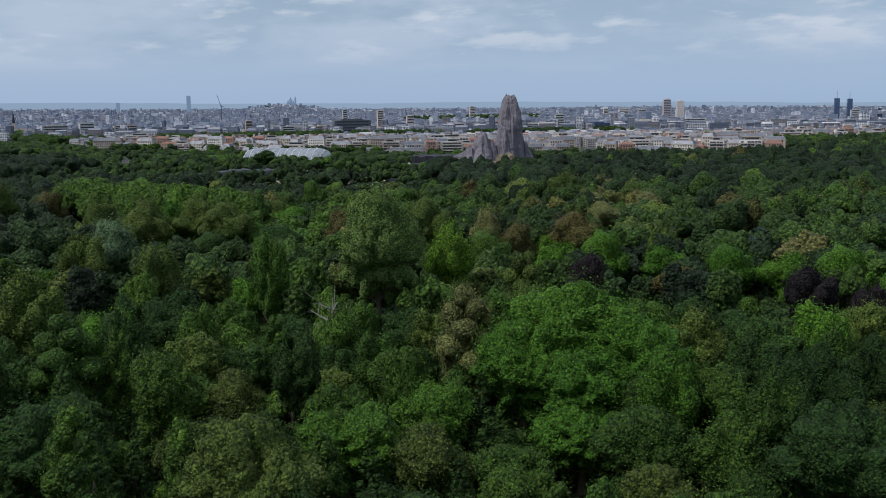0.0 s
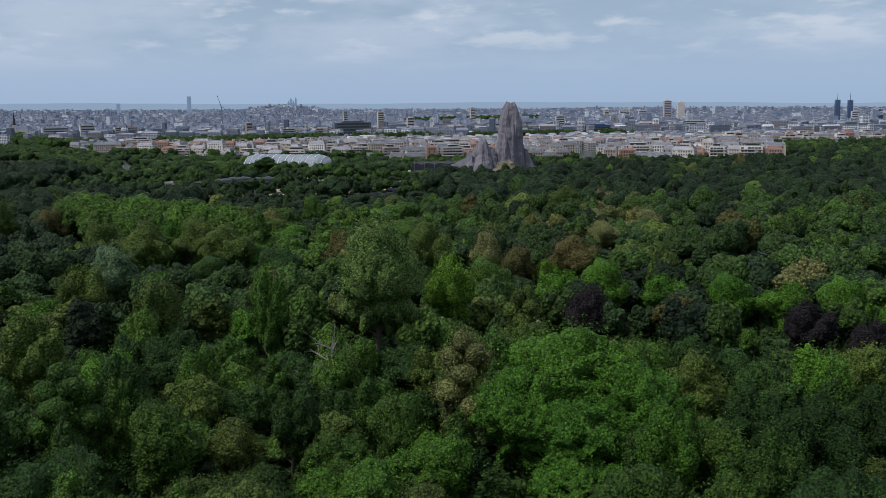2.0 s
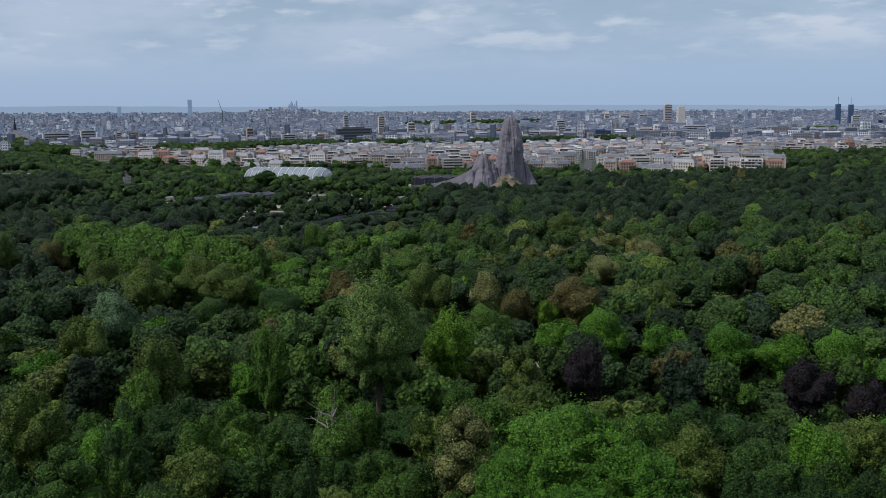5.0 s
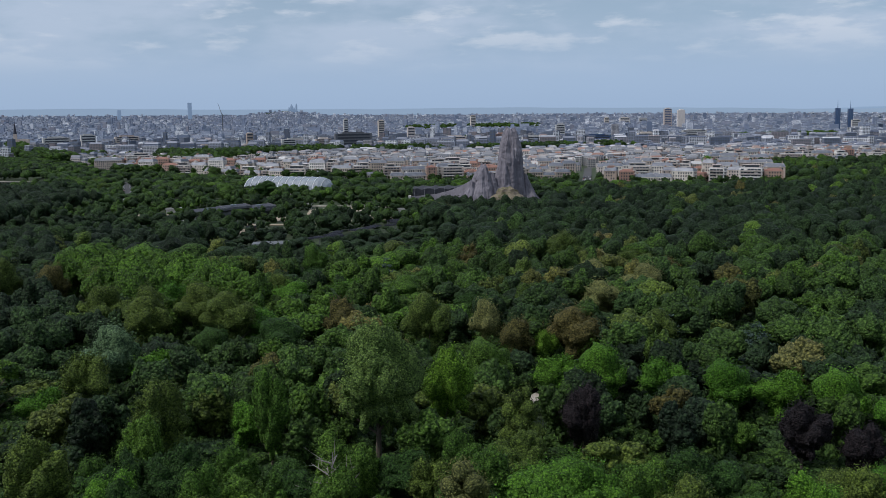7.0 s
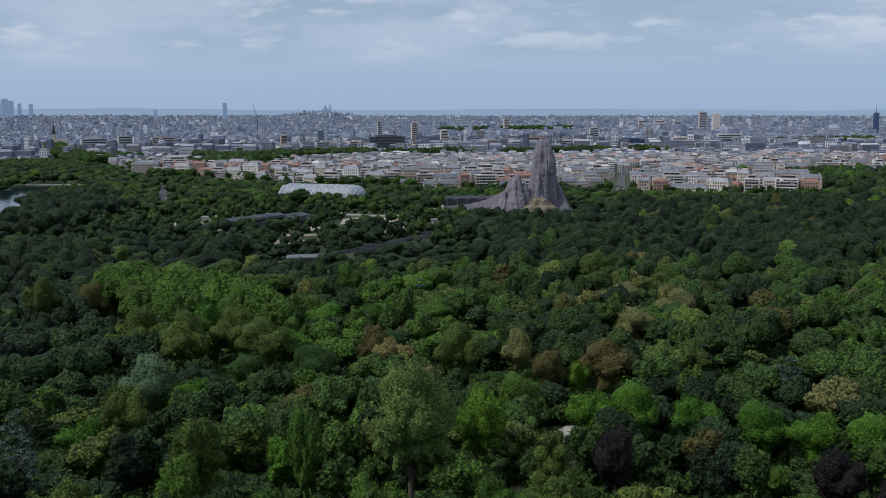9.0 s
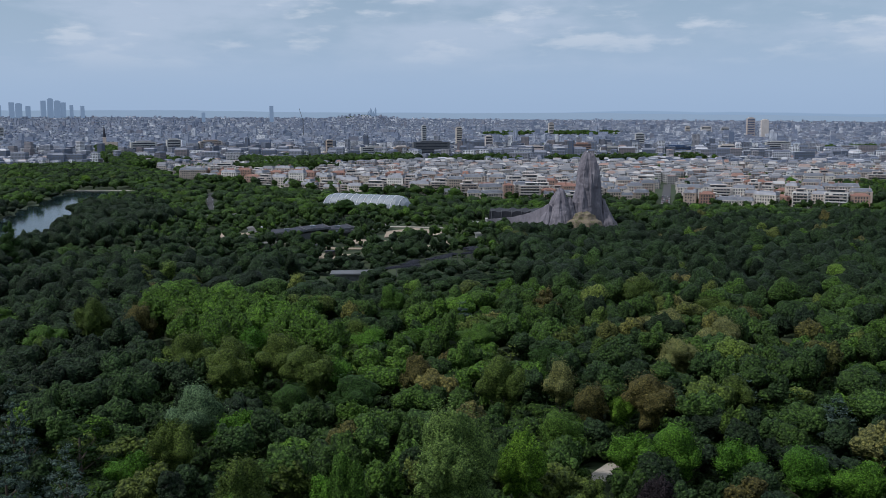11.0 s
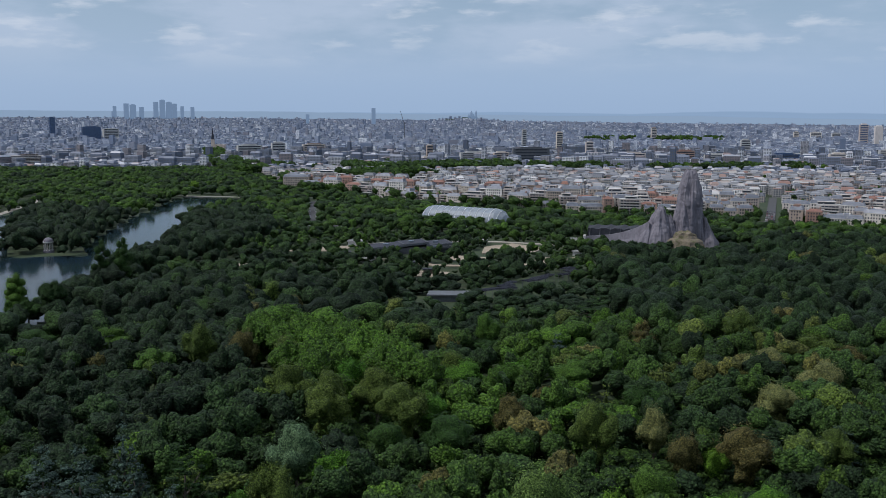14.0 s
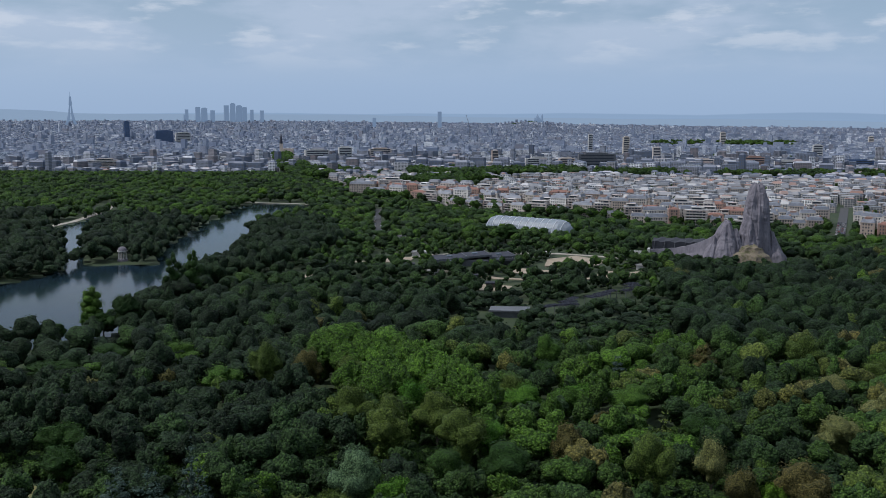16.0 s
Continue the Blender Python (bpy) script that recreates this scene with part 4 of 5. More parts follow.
def habit(rng, x, y):
    """What grows where: kind, leaf colour, height and half width."""
    grove = inside(x, y, GROVE)
    u = rng.random()
    if grove:
        return "round", "bright", rng.uniform(20, 24), rng.uniform(7.5, 9.5)
    if x > 55 and y > 170 and x > 0.30 * y + 5 and u < 0.45:
        return "round", "bright", rng.uniform(16, 20), rng.uniform(6, 8)
    kinds = (("round", "green"), ("lobed", "green"), ("round", "dark"), ("lobed", "dark"), ("round", "bright"), ("lobed", "olive"), ("column", "green"), ("spruce", "dark"), ("lobed", "brown"), ("round", "yellow"), ("cedar", "dark"))
    share = (0.27, 0.21, 0.16, 0.10, 0.06, 0.08, 0.03, 0.04, 0.005, 0.015, 0.03)
    k = kinds[rng.choice(len(kinds), p=share)]
    if x < -0.26 * y - 8 and rng.random() < 0.6:
        k = (k[0], "dark")
    h = rng.uniform(11, 22)
    return k[0], k[1], h, rng.uniform(4.6, 8.2) * (0.62 if k[0] in ("column", "spruce") else 1.0)


def free_spot(x, y, r, near=PLANTED, slack=0.66):
    for px, py, pr in near:
        if abs(px - x) < 20 and abs(py - y) < 20 and (px - x) ** 2 + (py - y) ** 2 < ((pr + r) * slack) ** 2:
            return False
    return True


def in_view(x, y, margin=3.0):
    a = math.degrees(math.atan2(x, y))
    return -42 - margin < a < 25 + margin


WOODS_FROM = 188.0


def near_woods():
    rng = rnd(4)
    for _ in range(16000):
        d = math.sqrt(rng.uniform(62 ** 2, WOODS_FROM ** 2))
        a = radians(rng.uniform(-45, 28))
        x, y = d * math.sin(a), d * math.cos(a)
        kind, tone, h, r = habit(rng, x, y)
        if d < 105:
            h = min(h, 12 + 6 * rng.random())
        if is_clear(x, y, r * 0.5) or not free_spot(x, y, r):
            continue
        plant(kind, tone, float(x), float(y), float(h), float(r))


near_woods()


def undergrowth():
    """Bushes and young trees that close the ground between the near trunks."""
    rng = rnd(14)
    kit = [dome_arrays(1500 + v, 2, 60, 0.6, 5, 30, 0.2, 0.06, 1.0, 0.4, 0.95) for v in range(5)]
    verts, quads, tris, tints, base = [], [], [], [], 0
    for _ in range(7600):
        d = math.sqrt(rng.uniform(58 ** 2, 370 ** 2))
        a = radians(rng.uniform(-45, 28))
        x, y = d * math.sin(a), d * math.cos(a)
        if is_clear(x, y, 1.0):
            continue
        v, q, t = kit[rng.integers(0, 5)]
        h, r, turn = rng.uniform(4.0, 9.0), rng.uniform(3.0, 5.0), rng.uniform(0, 6.28)
        c, s = math.cos(turn), math.sin(turn)
        verts.append(np.stack([(v[:, 0] * c - v[:, 1] * s) * r / 6 + x, (v[:, 0] * s + v[:, 1] * c) * r / 6 + y, v[:, 2] * h / 20 - 0.12 * h], 1))
        quads.append(q + base); tris.append(t + base)
        tints.append(np.full(len(v), rng.uniform(0.12, 0.5)))
        base += len(v)
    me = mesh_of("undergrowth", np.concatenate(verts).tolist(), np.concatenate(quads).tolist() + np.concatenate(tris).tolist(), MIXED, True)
    at = me.attributes.new("tint", "FLOAT", "POINT")
    at.data.foreach_set("value", np.concatenate(tints).astype(np.float32))
    tagged(put("undergrowth", me), "leafy bushes and saplings under the woodland trees", "bushes", kind="stuff")


undergrowth()


def far_crowns():
    """Coarser crowns for the woods farther off."""
    out = []
    for level, (n, fine, leaves, size) in enumerate(((70, 5, 500, 0.22), (50, 4, 120, 0.34), (32, 3, 70, 0.5), (18, 2, 30, 0.8))):
        row = []
        for v in range(8):
            rng = rnd(300 + 10 * level + v)
            if v == 7:
                row.append(dome_arrays(960 + level, max(fine, 3), int(leaves * 1.5), size, 0, n * 2, 0.38, 0.05, 1.0, 0.3, 0.93))
            elif v < 6:
                row.append(dome_arrays(900 + v + 10 * level, fine, leaves, size, (4, 6, 9, 8, 5, 7)[v], n, 0.38, (0.04, 0.05, 0.07, 0.10)[level], 1.0, 0.30, 0.93))
            else:
                row.append(crown_arrays(900 + v + 10 * level, clumps_spruce(rng, 6), leaves, size, 0.7, OCTA))
        out.append(row)
    return out


def wood_zone(x, y):
    """Height, half width, tint range with cloud shade put into it, and share of ground covered by trees; None where no
    trees stand.
    """
    d = math.hypot(x, y)
    if y > town_line(x) - 6 or on_street(x, y, 1.5) or is_clear(x, y, 4):
        return None
    s = shore_distance(x, y)
    if s < -1.0:
        return None
    # tints carry shade and sun: dark by the lake and midway, lighter beyond
    if inside(x, y, GROVE):
        return 26, 8.4, 0.595, 0.62, 1.0
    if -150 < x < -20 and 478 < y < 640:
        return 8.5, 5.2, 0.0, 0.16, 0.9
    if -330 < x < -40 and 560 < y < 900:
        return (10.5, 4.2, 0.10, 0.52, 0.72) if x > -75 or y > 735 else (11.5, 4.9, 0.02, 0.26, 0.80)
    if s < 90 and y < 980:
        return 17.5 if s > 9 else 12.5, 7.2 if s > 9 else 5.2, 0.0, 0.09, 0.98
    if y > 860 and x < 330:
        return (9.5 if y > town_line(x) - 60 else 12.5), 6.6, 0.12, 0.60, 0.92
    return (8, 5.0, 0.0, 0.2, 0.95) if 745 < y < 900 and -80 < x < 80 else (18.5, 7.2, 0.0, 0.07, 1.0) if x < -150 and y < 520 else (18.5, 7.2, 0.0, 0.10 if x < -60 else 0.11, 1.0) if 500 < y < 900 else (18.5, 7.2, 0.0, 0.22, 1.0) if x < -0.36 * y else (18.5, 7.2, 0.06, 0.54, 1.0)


def far_woods():
    rng = rnd(21)
    kits = far_crowns()
    verts, quads, tris, tints = [], [], [], []
    base = 0
    x0, step = -1500.0, 10.0
    for iy in range(int(1850 / step)):
        y = 200 + iy * step
        for ix in range(int(2700 / step)):
            x = x0 + ix * step + (step / 2 if iy % 2 else 0)
            px, py = x + rng.uniform(-4.2, 4.2), y + rng.uniform(-4.2, 4.2)
            d = math.hypot(px, py)
            if d < WOODS_FROM - 2 or not in_view(px, py):
                continue
            if d > 1000 and rng.random() < 0.25:
                continue
            z = wood_zone(px, py)
            if z is None or rng.random() > z[4]:
                continue
            h, r = z[0] * rng.uniform(0.66, 1.20), z[1] * rng.uniform(0.58, 1.28)
            if 0.59 < z[2] < 0.6:
                h, r = z[0] * rng.uniform(0.96, 1.03), z[1] * rng.uniform(0.95, 1.2)
            r *= 1.08 if d > 430 else 1.0
            if d < 520 and not free_spot(px, py, r, PLANTED, 0.66):
                continue
            row = kits[0] if d < 238 else kits[1] if d < 440 else kits[2] if d < 900 else kits[3]
            v, q, t = row[6 if rng.random() < 0.05 else rng.integers(0, 6)]
            if 0.59 < z[2] < 0.6:
                v, q, t = row[7]
            a = rng.uniform(0, 6.28)
            c, s = math.cos(a), math.sin(a)
            w = np.stack([(v[:, 0] * c - v[:, 1] * s) * r / 6 + px, (v[:, 0] * s + v[:, 1] * c) * r / 6 + py, v[:, 2] * h / 20], 1)
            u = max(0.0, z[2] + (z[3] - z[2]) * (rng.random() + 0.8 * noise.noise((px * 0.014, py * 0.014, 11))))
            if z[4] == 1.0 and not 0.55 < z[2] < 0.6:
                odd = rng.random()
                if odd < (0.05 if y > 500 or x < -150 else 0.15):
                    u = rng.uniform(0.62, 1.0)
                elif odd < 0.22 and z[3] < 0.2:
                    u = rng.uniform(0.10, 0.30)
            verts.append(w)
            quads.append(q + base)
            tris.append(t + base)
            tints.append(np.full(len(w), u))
            base += len(w)
            if z[0] < 12 and d < 1000:
                for _ in range(2):
                    bx, by = px + rng.uniform(-7, 7), py + rng.uniform(-7, 7)
                    if is_clear(bx, by, 1) or on_street(bx, by, 1):
                        continue
                    v, q, t = kits[3][rng.integers(0, 6)]
                    hb, rb = rng.uniform(3, 6), rng.uniform(2.2, 3.6)
                    verts.append(np.stack([v[:, 0] * rb / 6 + bx, v[:, 1] * rb / 6 + by, v[:, 2] * hb / 20 - 0.3], 1))
                    quads.append(q + base)
                    tris.append(t + base)
                    tints.append(np.full(len(v), max(0.0, u * rng.uniform(0.7, 1.3))))
                    base += len(v)
    v = np.concatenate(verts)
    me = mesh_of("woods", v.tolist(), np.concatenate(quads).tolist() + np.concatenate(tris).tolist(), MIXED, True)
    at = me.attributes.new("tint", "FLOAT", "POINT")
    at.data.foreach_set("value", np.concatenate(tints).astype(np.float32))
    tagged(put("woods", me), "dense summer woodland canopy of many greens, cloud shade put in", "woods", kind="stuff")


far_woods()

# ---------------------------------------------------------------- the town
def windows_mesh(w, d, floors, h, rng, style):
    """Panes set in dark reveals on all four sides, row by row."""
    bm = bmesh.new()
    ww, wh = (1.25, 1.75) if style != "slab" else (3.0, 1.75)
    gap = 2.6 if style != "slab" else 3.4
    for f in range(floors):
        z = 1.0 + f * 3.05
        for side in range(4):
            long, off = (w, d / 2) if side % 2 == 0 else (d, w / 2)
            n = int((long - 1.2) / gap)
            for i in range(n):
                if rng.random() < 0.06:
                    continue
                u = (i - (n - 1) / 2) * gap
                o = off + 0.02
                pts = [(u - ww / 2, z), (u + ww / 2, z), (u + ww / 2, z + wh), (u - ww / 2, z + wh)]
                if side == 0:
                    q = [(a, -o, b) for a, b in pts]
                elif side == 1:
                    q = [(o, a, b) for a, b in pts]
                elif side == 2:
                    q = [(-a, o, b) for a, b in pts]
                else:
                    q = [(-o, -a, b) for a, b in pts]
                bm.faces.new([bm.verts.new(p) for p in q])
    return bm


LOOK = {"terrace": "cream rendered apartment block with zinc mansard roof", "slab": "white modern apartment block with stepped balconies", "brick": "red brick apartment block with tiled roof"}


def apartment(x, y, turn, w, d, floors, style, rng):
    b = thing("apartment_building", pose(x, y, 0.3, 0, 0, turn), LOOK[style] + f", {('three', 'four', 'five', 'six', 'seven', 'eight', 'nine', 'ten')[floors - 3]} storeys", "building", "apartment buildings beside the park")
    h = floors * 3.05 + 0.6
    wall = {"terrace": RENDERED, "slab": WHITEWALL, "brick": BRICKWALL}[style]
    bm = bmesh.new()
    box(bm, -w / 2, w / 2, -d / 2, d / 2, -0.8, h)
    if style == "terrace":
        box(bm, -w / 2 - 0.25, w / 2 + 0.25, -d / 2 - 0.25, d / 2 + 0.25, h - 0.5, h + 0.12)
    part("wall", bm, wall, b)
    win = part("glazing", windows_mesh(w, d, floors, h, rng, style), PANE, b)
    tagged(win, kind="stuff")
    if style == "slab":
        for f in range(1, floors):
            bm = bmesh.new()
            z = f * 3.05 + 0.35
            box(bm, -w / 2 + 0.4, w / 2 - 0.4, -d / 2 - 1.3, -d / 2 - 0.003, z - 0.2, z)
            box(bm, -w / 2 + 0.4, w / 2 - 0.4, -d / 2 - 1.4, -d / 2 - 1.28, z, z + 0.95)
            part("balcony", bm, wall, b)
        bm = bmesh.new()
        box(bm, -w / 2 + 0.3, w / 2 - 0.3, -d / 2 + 0.3, d / 2 - 0.3, h + 0.004, h + 0.35)
        top = part("roof", bm, GRAVELROOF, b)
        bm = bmesh.new()
        k = w * float(rng.uniform(0.22, 0.42))
        off = (w / 2 - 0.8 - k) * float(rng.uniform(-1, 1))
        box(bm, off - k, off + k, -d * 0.26, d * 0.34, h + 0.354, h + 3.1)
        box(bm, off - k - 0.3, off + k + 0.3, -d * 0.32, d * 0.36, h + 3.104, h + 3.35)
        part("penthouse", bm, wall, top)
        bm = bmesh.new()
        box(bm, off - k + 0.5, off + k - 0.5, -d * 0.26 - 0.03, -d * 0.26 - 0.004, h + 0.8, h + 2.6)
        tagged(part("glazing", bm, PANE, top), kind="stuff")
        bm = bmesh.new()
        cx = float(rng.uniform(-0.42, 0.42)) * w
        box(bm, cx - 0.7, cx + 0.7, -d * 0.42, -d * 0.42 + 1.1, h + 0.353, h + 1.9)
        part("vent", bm, CONCRETE, top)
    else:
        bm = bmesh.new()
        steep = 3.2 if style == "terrace" else 2.4
        hip(bm, -w / 2 - 0.1, w / 2 + 0.1, -d / 2 - 0.1, d / 2 + 0.1, h + 0.13, h + 0.13 + steep, 1.5 if style == "terrace" else d * 0.4)
        top = part("roof", bm, ZINC if style == "terrace" else TILE, b)
        for i in range(2):
            bm = bmesh.new()
            cx = (-0.36 + 0.72 * i) * w
            box(bm, cx - 0.5, cx + 0.5, -d * 0.25, d * 0.25, h + 1.2, h + steep + 1.7)
            for k in range(4):
                cy = (k - 1.5) * d * 0.11
                box(bm, cx - 0.16, cx + 0.16, cy - 0.16, cy + 0.16, h + steep + 1.704, h + steep + 2.4)
            part("chimney", bm, BRICKWALL if rng.random() < 0.5 else RENDERED, top)
    return b


def near_town():
    rng = rnd(31)
    turn = -6.0
    c, s = math.cos(radians(turn)), math.sin(radians(turn))
    count = 0
    for row in range(29):
        u = -620.0
        v = 945 + 23 * row + (7 if row % 2 else 0)
        while u < 760:
            w = float(rng.uniform(11, 27))
            x, y = (u + w / 2) * c - v * s, (u + w / 2) * s + v * c
            x -= 105
            u += w + (0.6 if rng.random() < 0.55 else rng.uniform(4, 16))
            edge = town_line(x)
            if y < edge + 7 or y > edge + 135 or on_street(x, y, w * 0.5 - 2) or not in_view(x, y, -1):
                continue
            if green_belt(x, y):
                continue
            style = rng.choice(["terrace", "slab", "brick"], p=[0.52, 0.31, 0.17])
            floors = int(rng.integers(4, 8)) if y > edge + 40 else int(rng.integers(3, 7))
            apartment(float(x), float(y), turn + float(rng.normal(0, 4)) + 30 * noise.noise((x * 0.006, y * 0.006, 2)) + (90 if w < 19 and rng.random() < 0.3 else 0), w, float(rng.uniform(10.5, 13.5)), floors, str(style), rng)
            count += 1


near_town()


def far_town():
    """Street upon street of roofs towards the horizon; houses are shrunk with the raised land to fit the camera's view.
    """
    rng = rnd(57)
    verts, faces, mats, tint, uvs = [], [], [], [], []

    def house(x, y, z, w, d, h, turn, roof, k, tone, rtone):
        b, far_off = len(verts), math.hypot(x, y)
        # material pair by distance: own colours, then blue-tinted, then paled as by haze
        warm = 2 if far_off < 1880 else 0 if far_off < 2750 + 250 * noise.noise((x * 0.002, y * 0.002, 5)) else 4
        c, s = math.cos(turn), math.sin(turn)

        def at(u, v, q):
            verts.append((x + u * c - v * s, y + u * s + v * c, z + q))
        for q in (-6 * k, h):
            for u, v in ((-w / 2, -d / 2), (w / 2, -d / 2), (w / 2, d / 2), (-w / 2, d / 2)):
                at(u, v, q)
        if far_off > 2350:
            for p, q in ((0, 1), (1, 2), (3, 0)):
                faces.append((b + p, b + q, b + q + 4, b + p + 4))
                mats.append(warm)
                tint.append(tone)
                l = (w if p == 0 else d) / k
                uvs.extend(((0, 0), (l, 0), (l, (h + 6 * k) / k), (0, (h + 6 * k) / k)))
            faces.append((b + 4, b + 5, b + 6, b + 7))
            mats.append(warm + 1)
            tint.append(rtone)
            uvs.extend(((0, 0),) * 4)
            return
        i = min(w, d) * (0.16 if roof > 1.5 * k else 0.02)
        for u, v in ((-w / 2 + i, -d / 2 + i), (w / 2 - i, -d / 2 + i), (w / 2 - i, d / 2 - i), (-w / 2 + i, d / 2 - i)):
            at(u, v, h + roof)
        for n, (p, q) in enumerate(((0, 1), (1, 2), (2, 3), (3, 0))):
            faces.append((b + p, b + q, b + q + 4, b + p + 4))
            mats.append(warm)
            tint.append(tone)
            l = (w if n % 2 == 0 else d) / k
            uvs.extend(((0, 0), (l, 0), (l, (h + 6 * k) / k), (0, (h + 6 * k) / k)))
            faces.append((b + p + 4, b + q + 4, b + q + 8, b + p + 8))
            mats.append(warm + 1)
            tint.append(rtone)
            uvs.extend(((0, 0),) * 4)
        faces.append((b + 8, b + 9, b + 10, b + 11))
        mats.append(warm + 1)
        tint.append(min(1.0, rtone + 0.1))
        uvs.extend(((0, 0),) * 4)

    r = 1330.0
    while r < 4880:
        k = r / true_far(r)
        a = radians(-45.0)
        far = true_far(r)
        while a < radians(29):
            w = rng.uniform(7, 19) * k * (1 + max(0, far - 4000) / 12000)
            x, y = r * math.sin(a), r * math.cos(a)
            a += (w + rng.choice([0.3, 0.3, 0.3, 1.5, 9]) * k) / r
            edge = town_line(x)
            if y < edge + (136 if -620 < x < 640 else 8) or on_street(x, y, 8):
                continue
            if green_belt(x, y):
                continue
            px, py = x + rng.normal(0, 5) * k, y + rng.normal(0, 9) * k
            d = rng.uniform(9, 14) * k
            tall = rng.random()
            patchy = noise.noise((x * 0.004, y * 0.004, 7))
            h = rng.uniform(8.5, 13.5) + 4.5 * noise.noise((x * 0.012, y * 0.012, 9))
            if r > 1980 and tall < 0.006 + 0.03 * max(0, patchy):
                h = rng.uniform(26, 44)
                w = min(w, 26 * k)
            elif tall < (0.0 if r < 1980 else 0.11 if r < 2400 else 0.08 if r < 2800 else 0.03):
                h, w = rng.uniform(19, 27), w * 2.0
            flat = rng.random() < 0.5
            z = land(px, py) + hill(px, py)
            house(px, py, z, w, d, h * k, -radians(6) + rng.normal(0, 0.10) + (1.57 if rng.random() < 0.3 else 0), (0.6 if flat else rng.uniform(2, 4)) * k, k, rng.random(), rng.random())
        r += rng.uniform(19, 29) * max(k, 0.26)
    me = mesh_of("distant_town", verts, faces, [FARWALL, FARROOF, WARMWALL, WARMROOF, HAZEWALL, HAZEROOF])
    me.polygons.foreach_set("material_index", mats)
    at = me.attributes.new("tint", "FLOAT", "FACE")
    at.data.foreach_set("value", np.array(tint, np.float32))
    uv = me.uv_layers.new(name="wall")
    uv.data.foreach_set("uv", np.array(uvs, np.float32).ravel())
    tagged(put("distant_town", me), "stone and zinc city rooftops to the horizon, far ones haze-tinted", "city", kind="stuff")


def hill(x, y):
    """Rises in the far town: the white-domed butte and the long ridge towards the twin towers."""
    b, d = math.degrees(math.atan2(x, y)), math.hypot(x, y)
    z = 30 * math.exp(-((b + 10.9) / 2.0) ** 2) * math.exp(-((d - 4150) / 330) ** 2)
    z += 16 * math.exp(-((b - 9) / 6.0) ** 2) * math.exp(-((d - 3650) / 420) ** 2)
    z += 9 * math.exp(-((b + 0.3) / 5.5) ** 2) * math.exp(-((d - 3250) / 320) ** 2)
    return z


def town_trees():
    rng = rnd(88)
    kit = [dome_arrays(700 + v, 2, 22, 1.7, 4, 14, 0.1, 0.10) for v in range(4)]
    verts, quads, tris, tints, base = [], [], [], [], 0
    spots = []
    for ax, ay, bx, by, w in GREENS:
        l = math.hypot(bx - ax, by - ay)
        k = math.hypot(ax + bx, ay + by) / 2
        k /= true_far(k)
        for _ in range(int(l * w * 2 / 125 / k)):
            t, o = rng.random(), rng.uniform(-1, 1) * w * 0.95
            spots.append((ax + (bx - ax) * t - (by - ay) / l * o, ay + (by - ay) * t + (bx - ax) / l * o, rng.uniform(15, 22) * k ** 1.1))
    for _ in range(2600):
        d, a = rng.uniform(1120, 2900), radians(rng.uniform(-42, 27))
        x, y = d * math.sin(a), d * math.cos(a)
        if y > town_line(x) + 2 and not on_street(x, y, 2):
            spots.append((x, y, rng.uniform(7, 13)))
    for _ in range(1300):
        x = rng.uniform(-620, 640)
        y = town_line(x) + rng.uniform(-4, 130)
        if not on_street(x, y, 3):
            spots.append((x, y, rng.uniform(9, 14) + (4 if x < -110 else 0)))
    for x, y, h in spots:
        if y > 1780 and noise.noise((x * 0.011, y * 0.011, 6)) < -0.16:
            continue
        if (x + 388) ** 2 + (y - 1665) ** 2 < 45 ** 2:
            continue
        v, q, t = kit[rng.integers(0, 4)]
        r = h * rng.uniform(0.38, 0.55)
        w = np.stack([v[:, 0] * r / 6 + x, v[:, 1] * r / 6 + y, v[:, 2] * h / 20 + land(x, y) + hill(x, y)], 1)
        verts.append(w); quads.append(q + base); tris.append(t + base)
        tints.append(np.full(len(w), rng.uniform(0.14, 0.58) if y < 2300 else rng.uniform(0.40, 0.60)))
        base += len(w)
    me = mesh_of("street_trees", np.concatenate(verts).tolist(), np.concatenate(quads).tolist() + np.concatenate(tris).tolist(), MIXED, True)
    at = me.attributes.new("tint", "FLOAT", "POINT")
    at.data.foreach_set("value", np.concatenate(tints).astype(np.float32))
    tagged(put("street_trees", me), "green street and park trees among the rooftops", "trees", kind="stuff")


apartment(-482, 1402, 8, 34, 16, 8, "slab", rnd(3))
apartment(-523, 1396, 8, 38, 22, 6, "terrace", rnd(4))
apartment(-1265, 1815, 34, 64, 22, 8, "slab", rnd(5))


far_town()
town_trees()


# ---------------------------------------------------------------- landmarks on the skyline
def spot(bearing, dist):
    d = drawn_far(dist)
    x, y = d * math.sin(radians(bearing)), d * math.cos(radians(bearing))
    return x, y, land(x, y), d / dist


